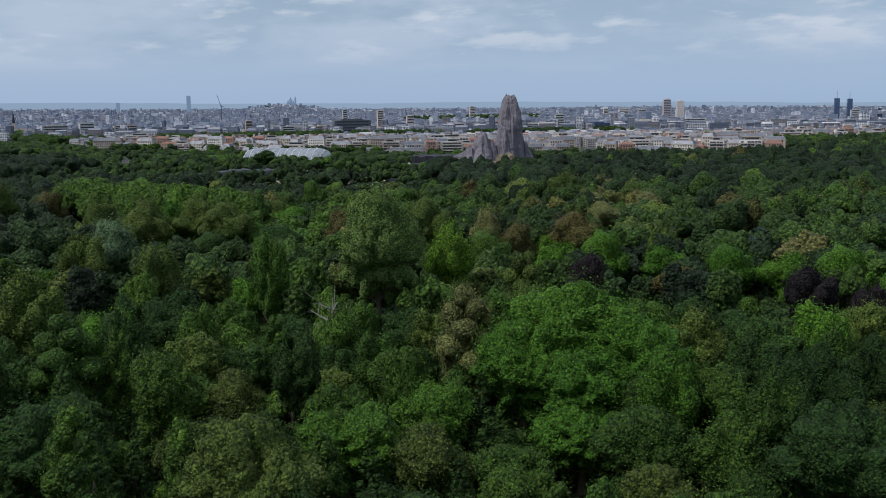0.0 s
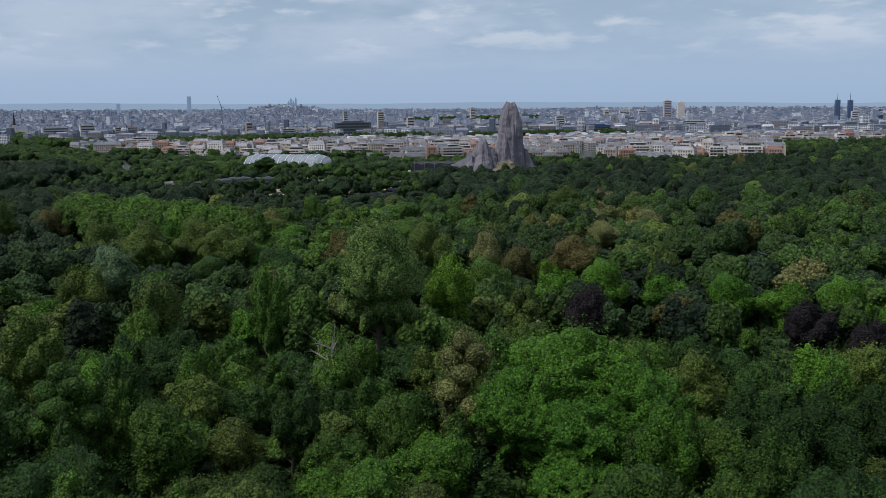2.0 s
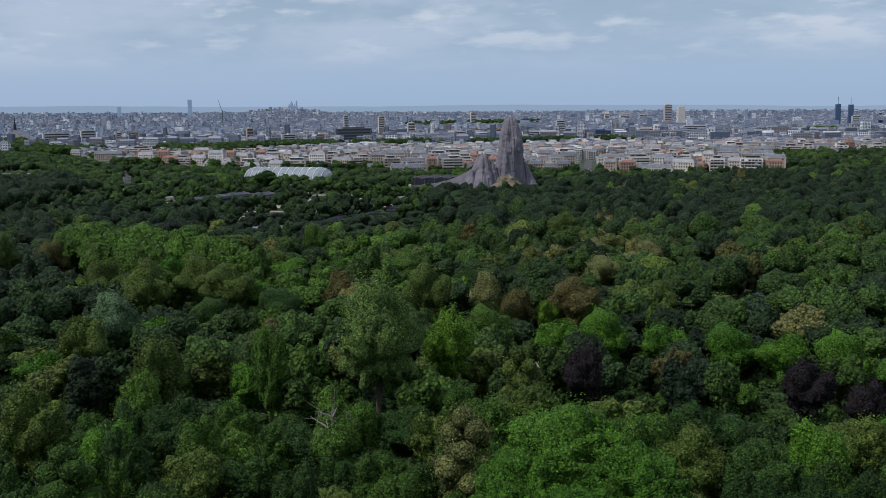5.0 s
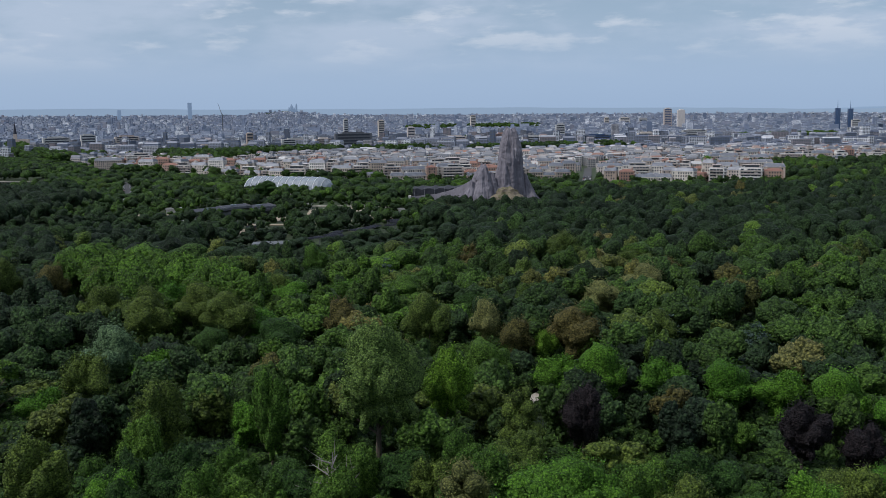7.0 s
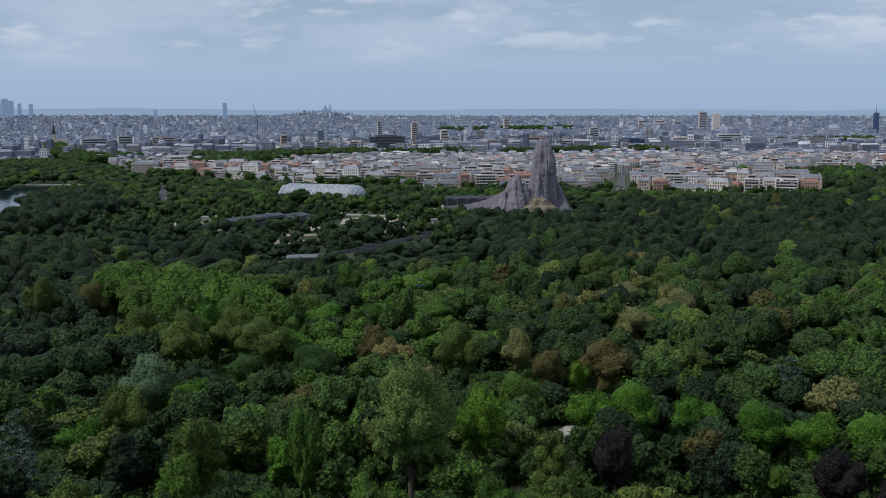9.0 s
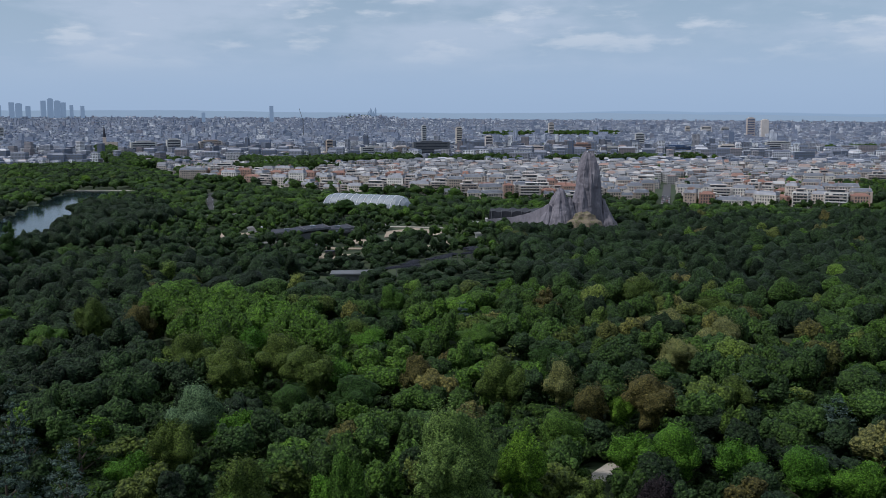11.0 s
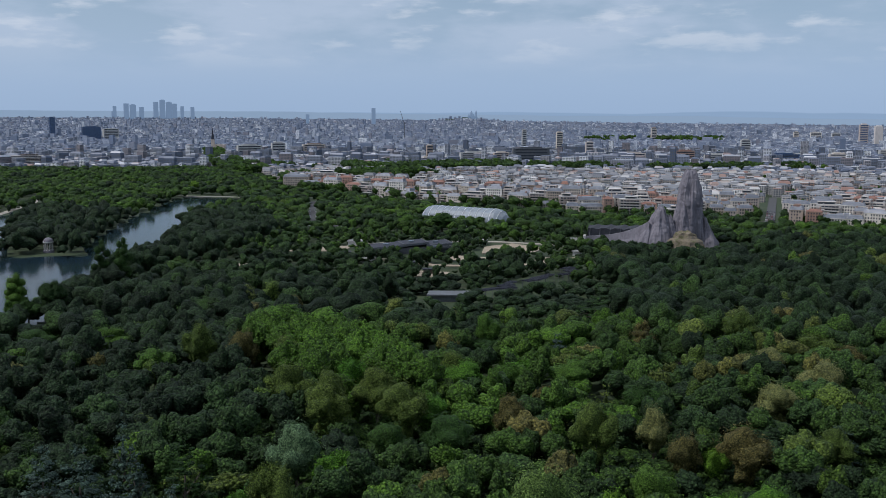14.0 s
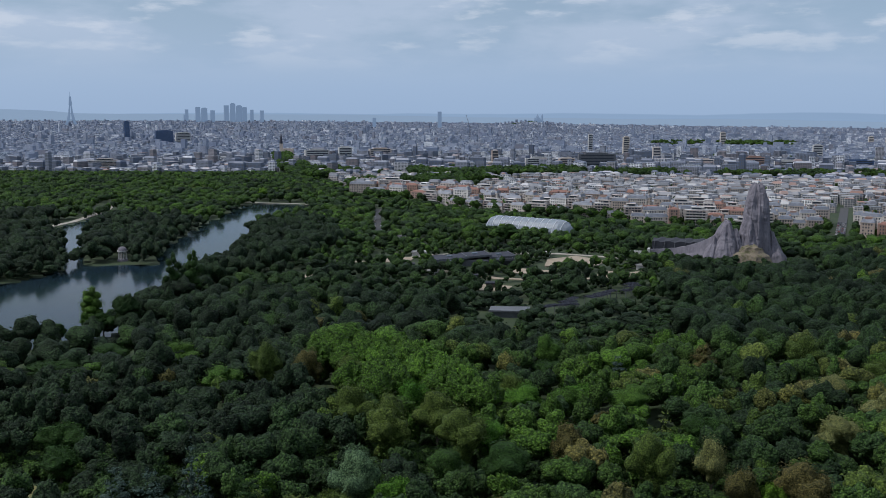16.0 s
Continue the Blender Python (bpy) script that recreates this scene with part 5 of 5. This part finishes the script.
def tower(name, bearing, dist, w, d, h, wall, label, crown=0.0, glass=None, mast=0.0, base=0.0):
    x, y, z, k = spot(bearing, dist)
    t = thing(name, pose(x, y, z - 3, 0, 0, -bearing + 12), label, "tower", kind="")
    bm = bmesh.new()
    box(bm, -w * k / 2, w * k / 2, -d * k / 2, d * k / 2, 0, (h + base) * k + 3)
    part("shaft", bm, wall, t)
    if glass:
        n = max(6, int(h / 6))
        bm = bmesh.new()
        for i in range(n):
            zz = 3 + (base + h * (i + 0.25) / n) * k
            box(bm, -w * k * 0.44, w * k * 0.44, -d * k / 2 - 0.10, -d * k / 2 - 0.02, zz, zz + h / n * 0.5 * k)
        tagged(part("glazing", bm, glass, t), kind="stuff")
    if crown:
        bm = bmesh.new()
        box(bm, -w * k * 0.3, w * k * 0.3, -d * k * 0.3, d * k * 0.3, (h + base) * k + 3.004, (h + base + crown) * k + 3)
        part("crown", bm, wall, t)
    if mast:
        bm = bmesh.new()
        tube(bm, (0, 0, (h + base) * k + 3), (0, 0, (h + base + mast) * k + 3), 0.9, 0.4, 5)
        part("mast", bm, wall, t)
    return t


for brg, dist, ww, hh, wall, words in ((-7.2, 2180, 80, 38, DARKSTEEL, "long dark housing slab with banded windows"), (-10.4, 2200, 66, 27, CONCRETE, "grey-blue office slab above the tree belt"),
                                   (-8.9, 2230, 34, 26, RENDERED, "tan housing slab above the tree belt"), (-12.9, 2180, 56, 17, RENDERED, "pale stone housing row above the tree belt"),
                                   (-15.4, 2100, 34, 19, WHITEWALL, "white corner housing block above the trees"), (-23.2, 2500, 60, 34, CONCRETE, "grey housing slab among roofs"),
                                   (-21.6, 2560, 34, 38, CONCRETE, "grey tall housing slab among roofs"), (-19.6, 2700, 60, 30, RENDERED, "tan housing slab among roofs"),
                                   (-1.4, 2220, 50, 27, WHITEWALL, "white housing slab beyond the tree belt"), (1.4, 2300, 44, 30, BRICKWALL, "red brick housing slab beyond the belt"),
                                   (3.2, 2260, 60, 24, CONCRETE, "grey housing slab beyond the belt"), (6.6, 2400, 70, 22, BLUEGLASS, "low blue glass office slab"), (9.4, 2300, 40, 28, RENDERED, "cream housing slab beyond the belt")):
    tower("housing_block", brg, dist, ww, 15, hh, wall, words, 3, PANE)
tower("office_tower", 19.39, 3700, 16, 16, 78, BLUEGLASS, "dark blue glass twin office tower with mast", 0, None, 26)
tower("office_tower", 20.02, 3700, 16, 16, 76, BLUEGLASS, "dark blue glass twin office tower with mast", 0, None, 26)
tower("office_tower", 20.3, 3500, 26, 16, 40, CONCRETE, "grey concrete tower beside the glass towers", 3, PANE)
tower("housing_tower", 10.55, 3900, 28, 20, 82, WHITEWALL, "white high-rise housing tower with a blue glazed middle", 4, BLUEGLASS)
tower("housing_tower", 11.28, 3900, 26, 20, 76, WHITEWALL, "plain white high-rise housing tower", 4)
tower("housing_tower", -0.35, 4000, 20, 16, 62, RENDERED, "cream high-rise housing tower", 3, PANE)
tower("housing_tower", -3.9, 2400, 17, 13, 46, WHITEWALL, "white narrow housing block above the roofs", 2, PANE)
tower("housing_tower", -7.6, 3300, 14, 12, 60, CONCRETE, "grey slim housing tower", 3, PANE)
tower("housing_tower", -5.6, 3000, 18, 14, 58, RENDERED, "tan housing tower above lower roofs", 3, PANE)
tower("housing_tower", -13.0, 2300, 14, 12, 40, RENDERED, "tan housing block among lower roofs", 2, PANE)
tower("housing_tower", 8.2, 4600, 46, 14, 44, RENDERED, "cream hilltop housing slab", 3, PANE)
tower("housing_tower", 7.2, 4500, 20, 14, 46, RENDERED, "cream hilltop housing block", 3, PANE)
tower("housing_tower", 9.2, 4700, 36, 14, 40, CONCRETE, "grey hilltop housing slab", 3, PANE)
tower("housing_tower", 4.6, 3000, 26, 14, 40, CONCRETE, "grey housing slab above lower roofs", 3, PANE)
tower("housing_tower", 12.0, 2600, 60, 14, 28, CONCRETE, "long dark grey office slab", 2, PANE)
tower("housing_tower", -31.6, 4200, 70, 24, 54, BLUEGLASS, "wide dark blue glass office slab", 2)
tower("housing_tower", -30.6, 4300, 60, 24, 44, CONCRETE, "long grey office slab with dark window bands", 2, PANE)
tower("housing_tower", -33.56, 4600, 22, 22, 88, BLUEGLASS, "dark blue glass tower", 3)
tower("housing_tower", -16.2, 9500, 34, 24, 160, HAZE_NEAR, "slender stepped tower in painted distance haze", 0)
tower("housing_tower", -19.93, 9500, 30, 24, 95, HAZE_NEAR, "low tower in painted distance haze", 0)
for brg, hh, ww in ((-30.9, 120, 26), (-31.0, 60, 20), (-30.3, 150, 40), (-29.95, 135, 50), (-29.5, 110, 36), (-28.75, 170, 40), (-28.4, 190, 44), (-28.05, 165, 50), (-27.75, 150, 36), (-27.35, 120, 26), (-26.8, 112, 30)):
    tower("office_tower", brg + 0.55, 13800, ww * 1.5, 40, hh * 1.12 + 40, HAZE_NEAR, "business district tower in painted blue haze", 8 if ww > 40 else 0)


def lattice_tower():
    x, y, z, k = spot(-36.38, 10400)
    t = thing("lattice_tower", pose(x, y, z, 0, 0, 45), "tall iron lattice tower tapering to a mast, haze painted on", "tower")
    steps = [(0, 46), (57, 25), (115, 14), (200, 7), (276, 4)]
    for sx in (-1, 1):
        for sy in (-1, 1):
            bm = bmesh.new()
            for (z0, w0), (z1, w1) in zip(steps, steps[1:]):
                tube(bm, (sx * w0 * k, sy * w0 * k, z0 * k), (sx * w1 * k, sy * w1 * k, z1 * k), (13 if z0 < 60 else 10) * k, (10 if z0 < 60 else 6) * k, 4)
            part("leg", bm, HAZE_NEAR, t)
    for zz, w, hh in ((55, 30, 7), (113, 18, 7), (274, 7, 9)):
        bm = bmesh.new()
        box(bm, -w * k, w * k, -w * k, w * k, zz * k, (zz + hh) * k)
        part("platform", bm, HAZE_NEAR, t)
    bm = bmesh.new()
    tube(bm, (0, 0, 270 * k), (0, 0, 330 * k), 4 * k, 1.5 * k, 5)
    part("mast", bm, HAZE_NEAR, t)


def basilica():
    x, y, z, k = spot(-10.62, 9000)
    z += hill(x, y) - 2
    t = thing("basilica", pose(x, y, z, 0, 0, 20), "white domed hilltop basilica with a bell tower, haze painted on", "church")
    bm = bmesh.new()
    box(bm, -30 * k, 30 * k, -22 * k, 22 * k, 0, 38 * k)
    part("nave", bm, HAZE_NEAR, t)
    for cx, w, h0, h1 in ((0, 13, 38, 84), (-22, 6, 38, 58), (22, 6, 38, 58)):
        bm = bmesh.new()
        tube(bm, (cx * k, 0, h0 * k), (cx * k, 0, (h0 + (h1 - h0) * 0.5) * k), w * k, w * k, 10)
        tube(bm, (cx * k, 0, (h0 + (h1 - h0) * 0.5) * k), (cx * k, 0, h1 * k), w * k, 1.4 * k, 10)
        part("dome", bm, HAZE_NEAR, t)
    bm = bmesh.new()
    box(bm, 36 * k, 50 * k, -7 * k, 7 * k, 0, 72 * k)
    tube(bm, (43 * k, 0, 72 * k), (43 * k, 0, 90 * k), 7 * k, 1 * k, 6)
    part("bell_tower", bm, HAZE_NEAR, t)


def crane():
    x, y, z, k = spot(-14.45, 4200)
    t = thing("tower_crane", pose(x, y, z, 0, 0, 20), "slim construction crane with a raised jib", "crane")
    bm = bmesh.new()
    tube(bm, (0, 0, -4), (0, 0, 78 * k), 2.2 * k, 2.0 * k, 4)
    part("mast", bm, DARKSTEEL, t)
    bm = bmesh.new()
    tube(bm, (0, 0, 70 * k), (-16 * k, 0, 122 * k), 1.6 * k, 0.9 * k, 4)
    tube(bm, (0, 0, 70 * k), (10 * k, 0, 74 * k), 1.6 * k, 1.6 * k, 4)
    part("jib", bm, DARKSTEEL, t)


def spire_church():
    x, y, z, k = spot(-25.2, 3000)
    t = thing("church", pose(x, y, z, 0, 0, 10), "dark slate church spire above the rooftops", "church")
    bm = bmesh.new()
    box(bm, -4, 4, -4, 4, 0, 34)
    box(bm, 4.003, 34, -7, 7, 0, 20)
    part("wall", bm, RENDERED, t)
    bm = bmesh.new()
    tube(bm, (0, 0, 34.004), (0, 0, 66), 4.6, 0.3, 8)
    part("spire", bm, SLATE, t)


lattice_tower()
basilica()
crane()
spire_church()


def far_hills():
    """The rim of hills behind the city, its haze blue put in as glow."""
    verts, faces, n, d = [], [], 150, 4915.0
    for i in range(n + 1):
        b = -60 + 100 * i / n
        h = max(74, min(122, 95 - 1.05 * b)) + 6 * noise.noise((b * 0.12, 0, 4)) + 3 * noise.noise((b * 0.6, 2, 4))
        h += 22 * math.exp(-((b + 39.5) / 2.8) ** 2)
        h += 9 * math.exp(-((b - 3) / 7) ** 2)
        x, y = math.sin(radians(b)), math.cos(radians(b))
        verts += [(d * x, d * y, 30), (d * x, d * y, h), (d * x * 1.012, d * y * 1.012, h - 6)]
    for i in range(n):
        a = 3 * i
        faces += [(a, a + 3, a + 4, a + 1), (a + 1, a + 4, a + 5, a + 2)]
    tagged(put("backdrop", mesh_of("backdrop", verts, faces, HAZE_FAR)), "low hills on the far horizon in a painted haze blue", "hills", kind="structure")


far_hills()

# ---------------------------------------------------------------- zoo and lakeside
def greenhouse():
    """A long glass vault with rounded ends on white steel ribs."""
    g = thing("greenhouse", pose(-190, 985, 0.6, 0, 0, -20), "long rounded glass greenhouse on white steel ribs", "greenhouse")
    length, half, high, seg, arc = 102.0, 16.5, 18.0, 26, 10

    def section(u):
        k = abs(2 * u - 1)
        f = 1.0 if k < 0.72 else math.sqrt(max(0.02, 1 - ((k - 0.72) / 0.28) ** 2))
        return f
    for i in range(seg):
        for side, (j0, j1) in enumerate(((0, 5), (5, 10))):
            bm = bmesh.new()
            grid = []
            for u in (i / seg, (i + 1) / seg):
                f = section(u)
                grid.append([bm.verts.new(((u - 0.5) * length, -math.cos(math.pi * j / arc) * half * f, max(0.0, math.sin(math.pi * j / arc)) * high * f)) for j in range(j0, j1 + 1)])
            for j in range(j1 - j0):
                bm.faces.new((grid[0][j], grid[1][j], grid[1][j + 1], grid[0][j + 1]))
            part("glass_panel", bm, GREENHOUSE_GLASS, g)
    for i in range(0, seg + 1, 2):
        bm = bmesh.new()
        f = section(i / seg)
        x = (i / seg - 0.5) * length
        for j in range(arc):
            p = [Vector((x, -math.cos(math.pi * q / arc) * (half * f + 0.15), math.sin(math.pi * q / arc) * (high * f + 0.15))) for q in (j, j + 1)]
            tube(bm, p[0], p[1], 0.22, 0.22, 5)
        part("rib", bm, STEEL, g)


def flat_roof_house(name, x, y, turn, w, d, h, wall, roof, label, overhang=0.8, slope=0.0):
    t = thing(name, pose(x, y, 0.3, 0, 0, turn), label, "building")
    bm = bmesh.new()
    box(bm, -w / 2, w / 2, -d / 2, d / 2, -0.8, h)
    part("wall", bm, wall, t)
    bm = bmesh.new()
    v = box(bm, -w / 2 - overhang, w / 2 + overhang, -d / 2 - overhang, d / 2 + overhang, h + 0.004, h + 0.5)
    for p in v:
        if p.co.x > 0:
            p.co.z += slope
    box(bm, -w / 2 - overhang, w / 2 + overhang, -d / 2 - overhang - 0.25, -d / 2 - overhang - 0.003, h - 0.1, h + 0.9)
    part("roof", bm, roof, t)
    return t


def vivarium():
    v = thing("zoo_hall", pose(-196, 782, 0.3, 0, 0, 28), "low dark zoo hall with stepped timber roofs", "building")
    bm = bmesh.new()
    box(bm, -32, 30, -13, 13, -0.8, 4.6)
    part("wall", bm, DARKSTEEL, v)
    for i, (x0, x1, y0, y1, z) in enumerate(((-34, -8, -15, 12, 5.0), (-10, 12, -12, 15, 6.4), (10, 32, -15, 14, 5.6), (-30, -14, -22, -15.2, 3.8), (4, 28, -21, -15.2, 4.0))):
        bm = bmesh.new()
        p = box(bm, x0, x1, y0, y1, z, z + 0.6)
        for q in p:
            q.co.z += (q.co.x - x0) * 0.05
        deck = part("roof", bm, SLATE, v)
        bm = bmesh.new()
        rim = box(bm, x0 - 0.3, x1 + 0.3, y0 - 0.35, y0 - 0.003, z - 0.4, z + 1.3)
        for q in rim:
            q.co.z += (q.co.x - x0) * 0.05
        part("parapet", bm, DARKSTEEL, deck, "grey raised roof edge")
        bm = bmesh.new()
        rise = (x1 - x0) * 0.05
        box(bm, x1 + 0.003, x1 + 0.35, y0, y1, z - 0.4 + rise, z + 1.3 + rise)
        part("parapet", bm, DARKSTEEL, deck, "grey raised roof edge")
        bm = bmesh.new()
        mx, my = (x0 + x1) / 2, (y0 + y1) / 2
        box(bm, mx - 2.2, mx + 2.2, my - 1.4, my + 1.4, z + 0.5 + rise * 0.4, z + 1.9 + rise * 0.5)
        part("skylight", bm, GREENHOUSE_GLASS, deck, "pale glazed roof light")


def zoo_walk():
    """Slatted shelters that step along the walk between the enclosures."""
    rng = rnd(61)
    for i in range(11):
        k = i / 10
        x, y = -98 + 44 * k + 5 * math.sin(i * 1.7), 588 + 96 * k
        t = thing("slatted_shelter", pose(x, y, 0.3, 0, 0, 60 + float(rng.normal(0, 14))), "dark slatted timber shelter along the zoo walk", "shelter", "shelters along the zoo walk")
        l, w, h = float(rng.uniform(9, 13)), float(rng.uniform(5, 7)), float(rng.uniform(4.4, 5.8))
        for sx in (-1, 1):
            for sy in (-1, 1):
                bm = bmesh.new()
                box(bm, sx * l * 0.45 - 0.12, sx * l * 0.45 + 0.12, sy * w * 0.42 - 0.12, sy * w * 0.42 + 0.12, -0.8, h)
                part("post", bm, DARKSTEEL, t)
        for j in range(7):
            bm = bmesh.new()
            yy = (j - 3) * w / 6.2
            box(bm, -l / 2, l / 2, yy - w * 0.055, yy + w * 0.055, h + 0.004, h + 0.22 + 0.45 * (j % 2))
            part("slat", bm, SLATE, t)


def temple():
    t = thing("rotunda", pose(-481, 712, 0.3), "small white domed rotunda on slim columns by the lake", "rotunda")
    bm = bmesh.new()
    tube(bm, (0, 0, -0.8), (0, 0, 1.6), 4.6, 4.2, 20)
    part("base", bm, ROCK, t)
    for i in range(8):
        a = math.pi * i / 4
        bm = bmesh.new()
        x, y = math.cos(a) * 3.3, math.sin(a) * 3.3
        tube(bm, (x, y, 1.6), (x, y, 2.0), 0.55, 0.5, 10)
        tube(bm, (x, y, 2.0), (x, y, 7.4), 0.40, 0.34, 10)
        shaft = part("column", bm, CONCRETE, t)
        bm = bmesh.new()
        tube(bm, (x, y, 7.4), (x, y, 7.8), 0.5, 0.55, 10)
        part("capital", bm, CONCRETE, shaft)
    bm = bmesh.new()
    tube(bm, (0, 0, 7.804), (0, 0, 8.8), 4.2, 4.2, 20)
    part("cornice", bm, CONCRETE, t)
    bm = bmesh.new()
    for i in range(6):
        a0, a1 = math.pi / 2 * i / 6, math.pi / 2 * (i + 1) / 6
        tube(bm, (0, 0, 8.8 + 3.2 * math.sin(a0)), (0, 0, 8.8 + 3.2 * math.sin(a1)), 3.8 * math.cos(a0), max(0.12, 3.8 * math.cos(a1)), 20)
    part("dome", bm, ROCK, t)


def footbridge():
    b = thing("footbridge", pose(-533, 672, 0.2, 0, 0, 128), "low pale footbridge over the lake channel", "bridge")
    bm = bmesh.new()
    for i in range(10):
        x0, x1 = -26 + 5.2 * i, -26 + 5.2 * (i + 1)
        box(bm, x0, x1 - 0.01, -1.6, 1.6, 1.2 + 0.9 * math.sin(math.pi * (i + 0.5) / 10), 1.55 + 0.9 * math.sin(math.pi * (i + 0.5) / 10))
    part("deck", bm, CONCRETE, b)
    for x in (-15, 0, 15):
        bm = bmesh.new()
        box(bm, x - 0.5, x + 0.5, -1.4, 1.4, -3, 1.9)
        part("pier", bm, CONCRETE, b)
    for s in (-1, 1):
        bm = bmesh.new()
        for i in range(14):
            x = -25 + 50 * i / 13
            box(bm, x - 0.06, x + 0.06, s * 1.5 - 0.06, s * 1.5 + 0.06, 1.5, 3.2)
        box(bm, -26, 26, s * 1.5 - 0.05, s * 1.5 + 0.05, 3.2, 3.32)
        part("railing", bm, STEEL, b)


def make_car():
    c = thing("car", pose(0, 0, -50), "parked passenger car at the kerb", "car", "cars parked along the streets")
    bm = bmesh.new()
    v = box(bm, -2.15, 2.15, -0.88, 0.88, 0.32, 0.95)
    bmesh.ops.bevel(bm, geom=bm.edges[:], offset=0.12, segments=2, affect="EDGES")
    part("body", bm, CARPAINT, c)
    bm = bmesh.new()
    v = box(bm, -1.35, 1.25, -0.78, 0.78, 0.90, 1.46)
    for p in v:
        if p.co.z > 1.2:
            p.co.x *= 0.68
            p.co.y *= 0.86
    part("cabin", bm, PANE, c)
    bm = bmesh.new()
    box(bm, -0.86, 0.80, -0.64, 0.64, 1.455, 1.50)
    part("roof", bm, CARPAINT, c)
    for x in (-1.3, 1.3):
        for y in (-0.82, 0.82):
            bm = bmesh.new()
            tube(bm, (x, y - 0.1, 0.32), (x, y + 0.1, 0.32), 0.32, 0.32, 12)
            wheel = part("wheel", bm, RUBBER, c)
            bm = bmesh.new()
            s = 1 if y > 0 else -1
            tube(bm, (x, y + s * 0.101, 0.32), (x, y + s * 0.125, 0.32), 0.2, 0.17, 10)
            part("rim", bm, STEEL, wheel, "pale metal rim")
    return c


def park_cars():
    rng = rnd(9)
    first = make_car()
    spots = []
    for i in range(22):
        k = 0.03 + 0.94 * i / 22 + rng.uniform(-0.01, 0.01)
        side = 1 if i % 2 else -1
        ax, ay, bx, by = PARK_STREET
        spots.append((ax + (bx - ax) * k + side * 3.6, ay + (by - ay) * k, 110, 0.75))
    for i in range(34):
        k = 0.02 + 0.5 * i / 34 + rng.uniform(-0.004, 0.004)
        side = (-3.9, -1.6, 1.6, 3.9)[i % 4]
        ax, ay, bx, by = (106, 1002, 134, 1240)
        spots.append((ax + (bx - ax) * k * 1.6 + side, ay + (by - ay) * k * 1.6, 84, 0.75))
    spots += [(-308, 421, 50, 0.75), (-302, 430, 60, 0.75), (-312, 414, 40, 0.75)]
    first.matrix_basis = pose(*spots[0][:2], spots[0][3], 0, 0, spots[0][2])
    for x, y, a, z in spots[1:]:
        copy_thing(first, pose(float(x), float(y), z, 0, 0, a + float(rng.normal(0, 2))))


greenhouse()
vivarium()
zoo_walk()
temple()
footbridge()
park_cars()
flat_roof_house("zoo_house", -122, 580, 8, 22, 13, 3.6, DARKSTEEL, DARKSTEEL, "dark zoo house with a flat grey roof and raised edges", 1.2, 0.3)
for hx, hy, ht, hw, hd in ((-240, 742, 20, 10, 7), (-214, 716, -15, 12, 6), (-176, 700, 30, 9, 7), (-132, 700, -10, 11, 6), (-108, 742, 25, 9, 6), (-58, 790, -12, 12, 6), (-252, 812, 12, 13, 8), (-150, 840, 4, 14, 6)):
    flat_roof_house("zoo_hut", hx, hy, ht, hw, hd, 3.4, CONCRETE if hw > 11 else BARK, SLATE if hw < 12 else GRAVELROOF, "low zoo shelter with a flat roof between trees", 0.6, 0.3)
flat_roof_house("kiosk", -299, 905, 20, 8, 6, 5.0, WHITEWALL, GRAVELROOF, "small white kiosk at the park street", 0.4)
flat_roof_house("pavilion", -312, 930, 10, 9, 7, 4.0, RENDERED, TILE, "small tan pavilion with tiled roof", 0.5)
flat_roof_house("zoo_hut", -155, 674, 15, 9, 6, 3.2, BARK, SLATE, "small timber zoo hut on bare earth", 0.5)
flat_roof_house("covered_terrace", -35, 800, -12, 34, 4, 2.6, CONCRETE, STEEL, "long low covered walk with pale roof", 0.6)
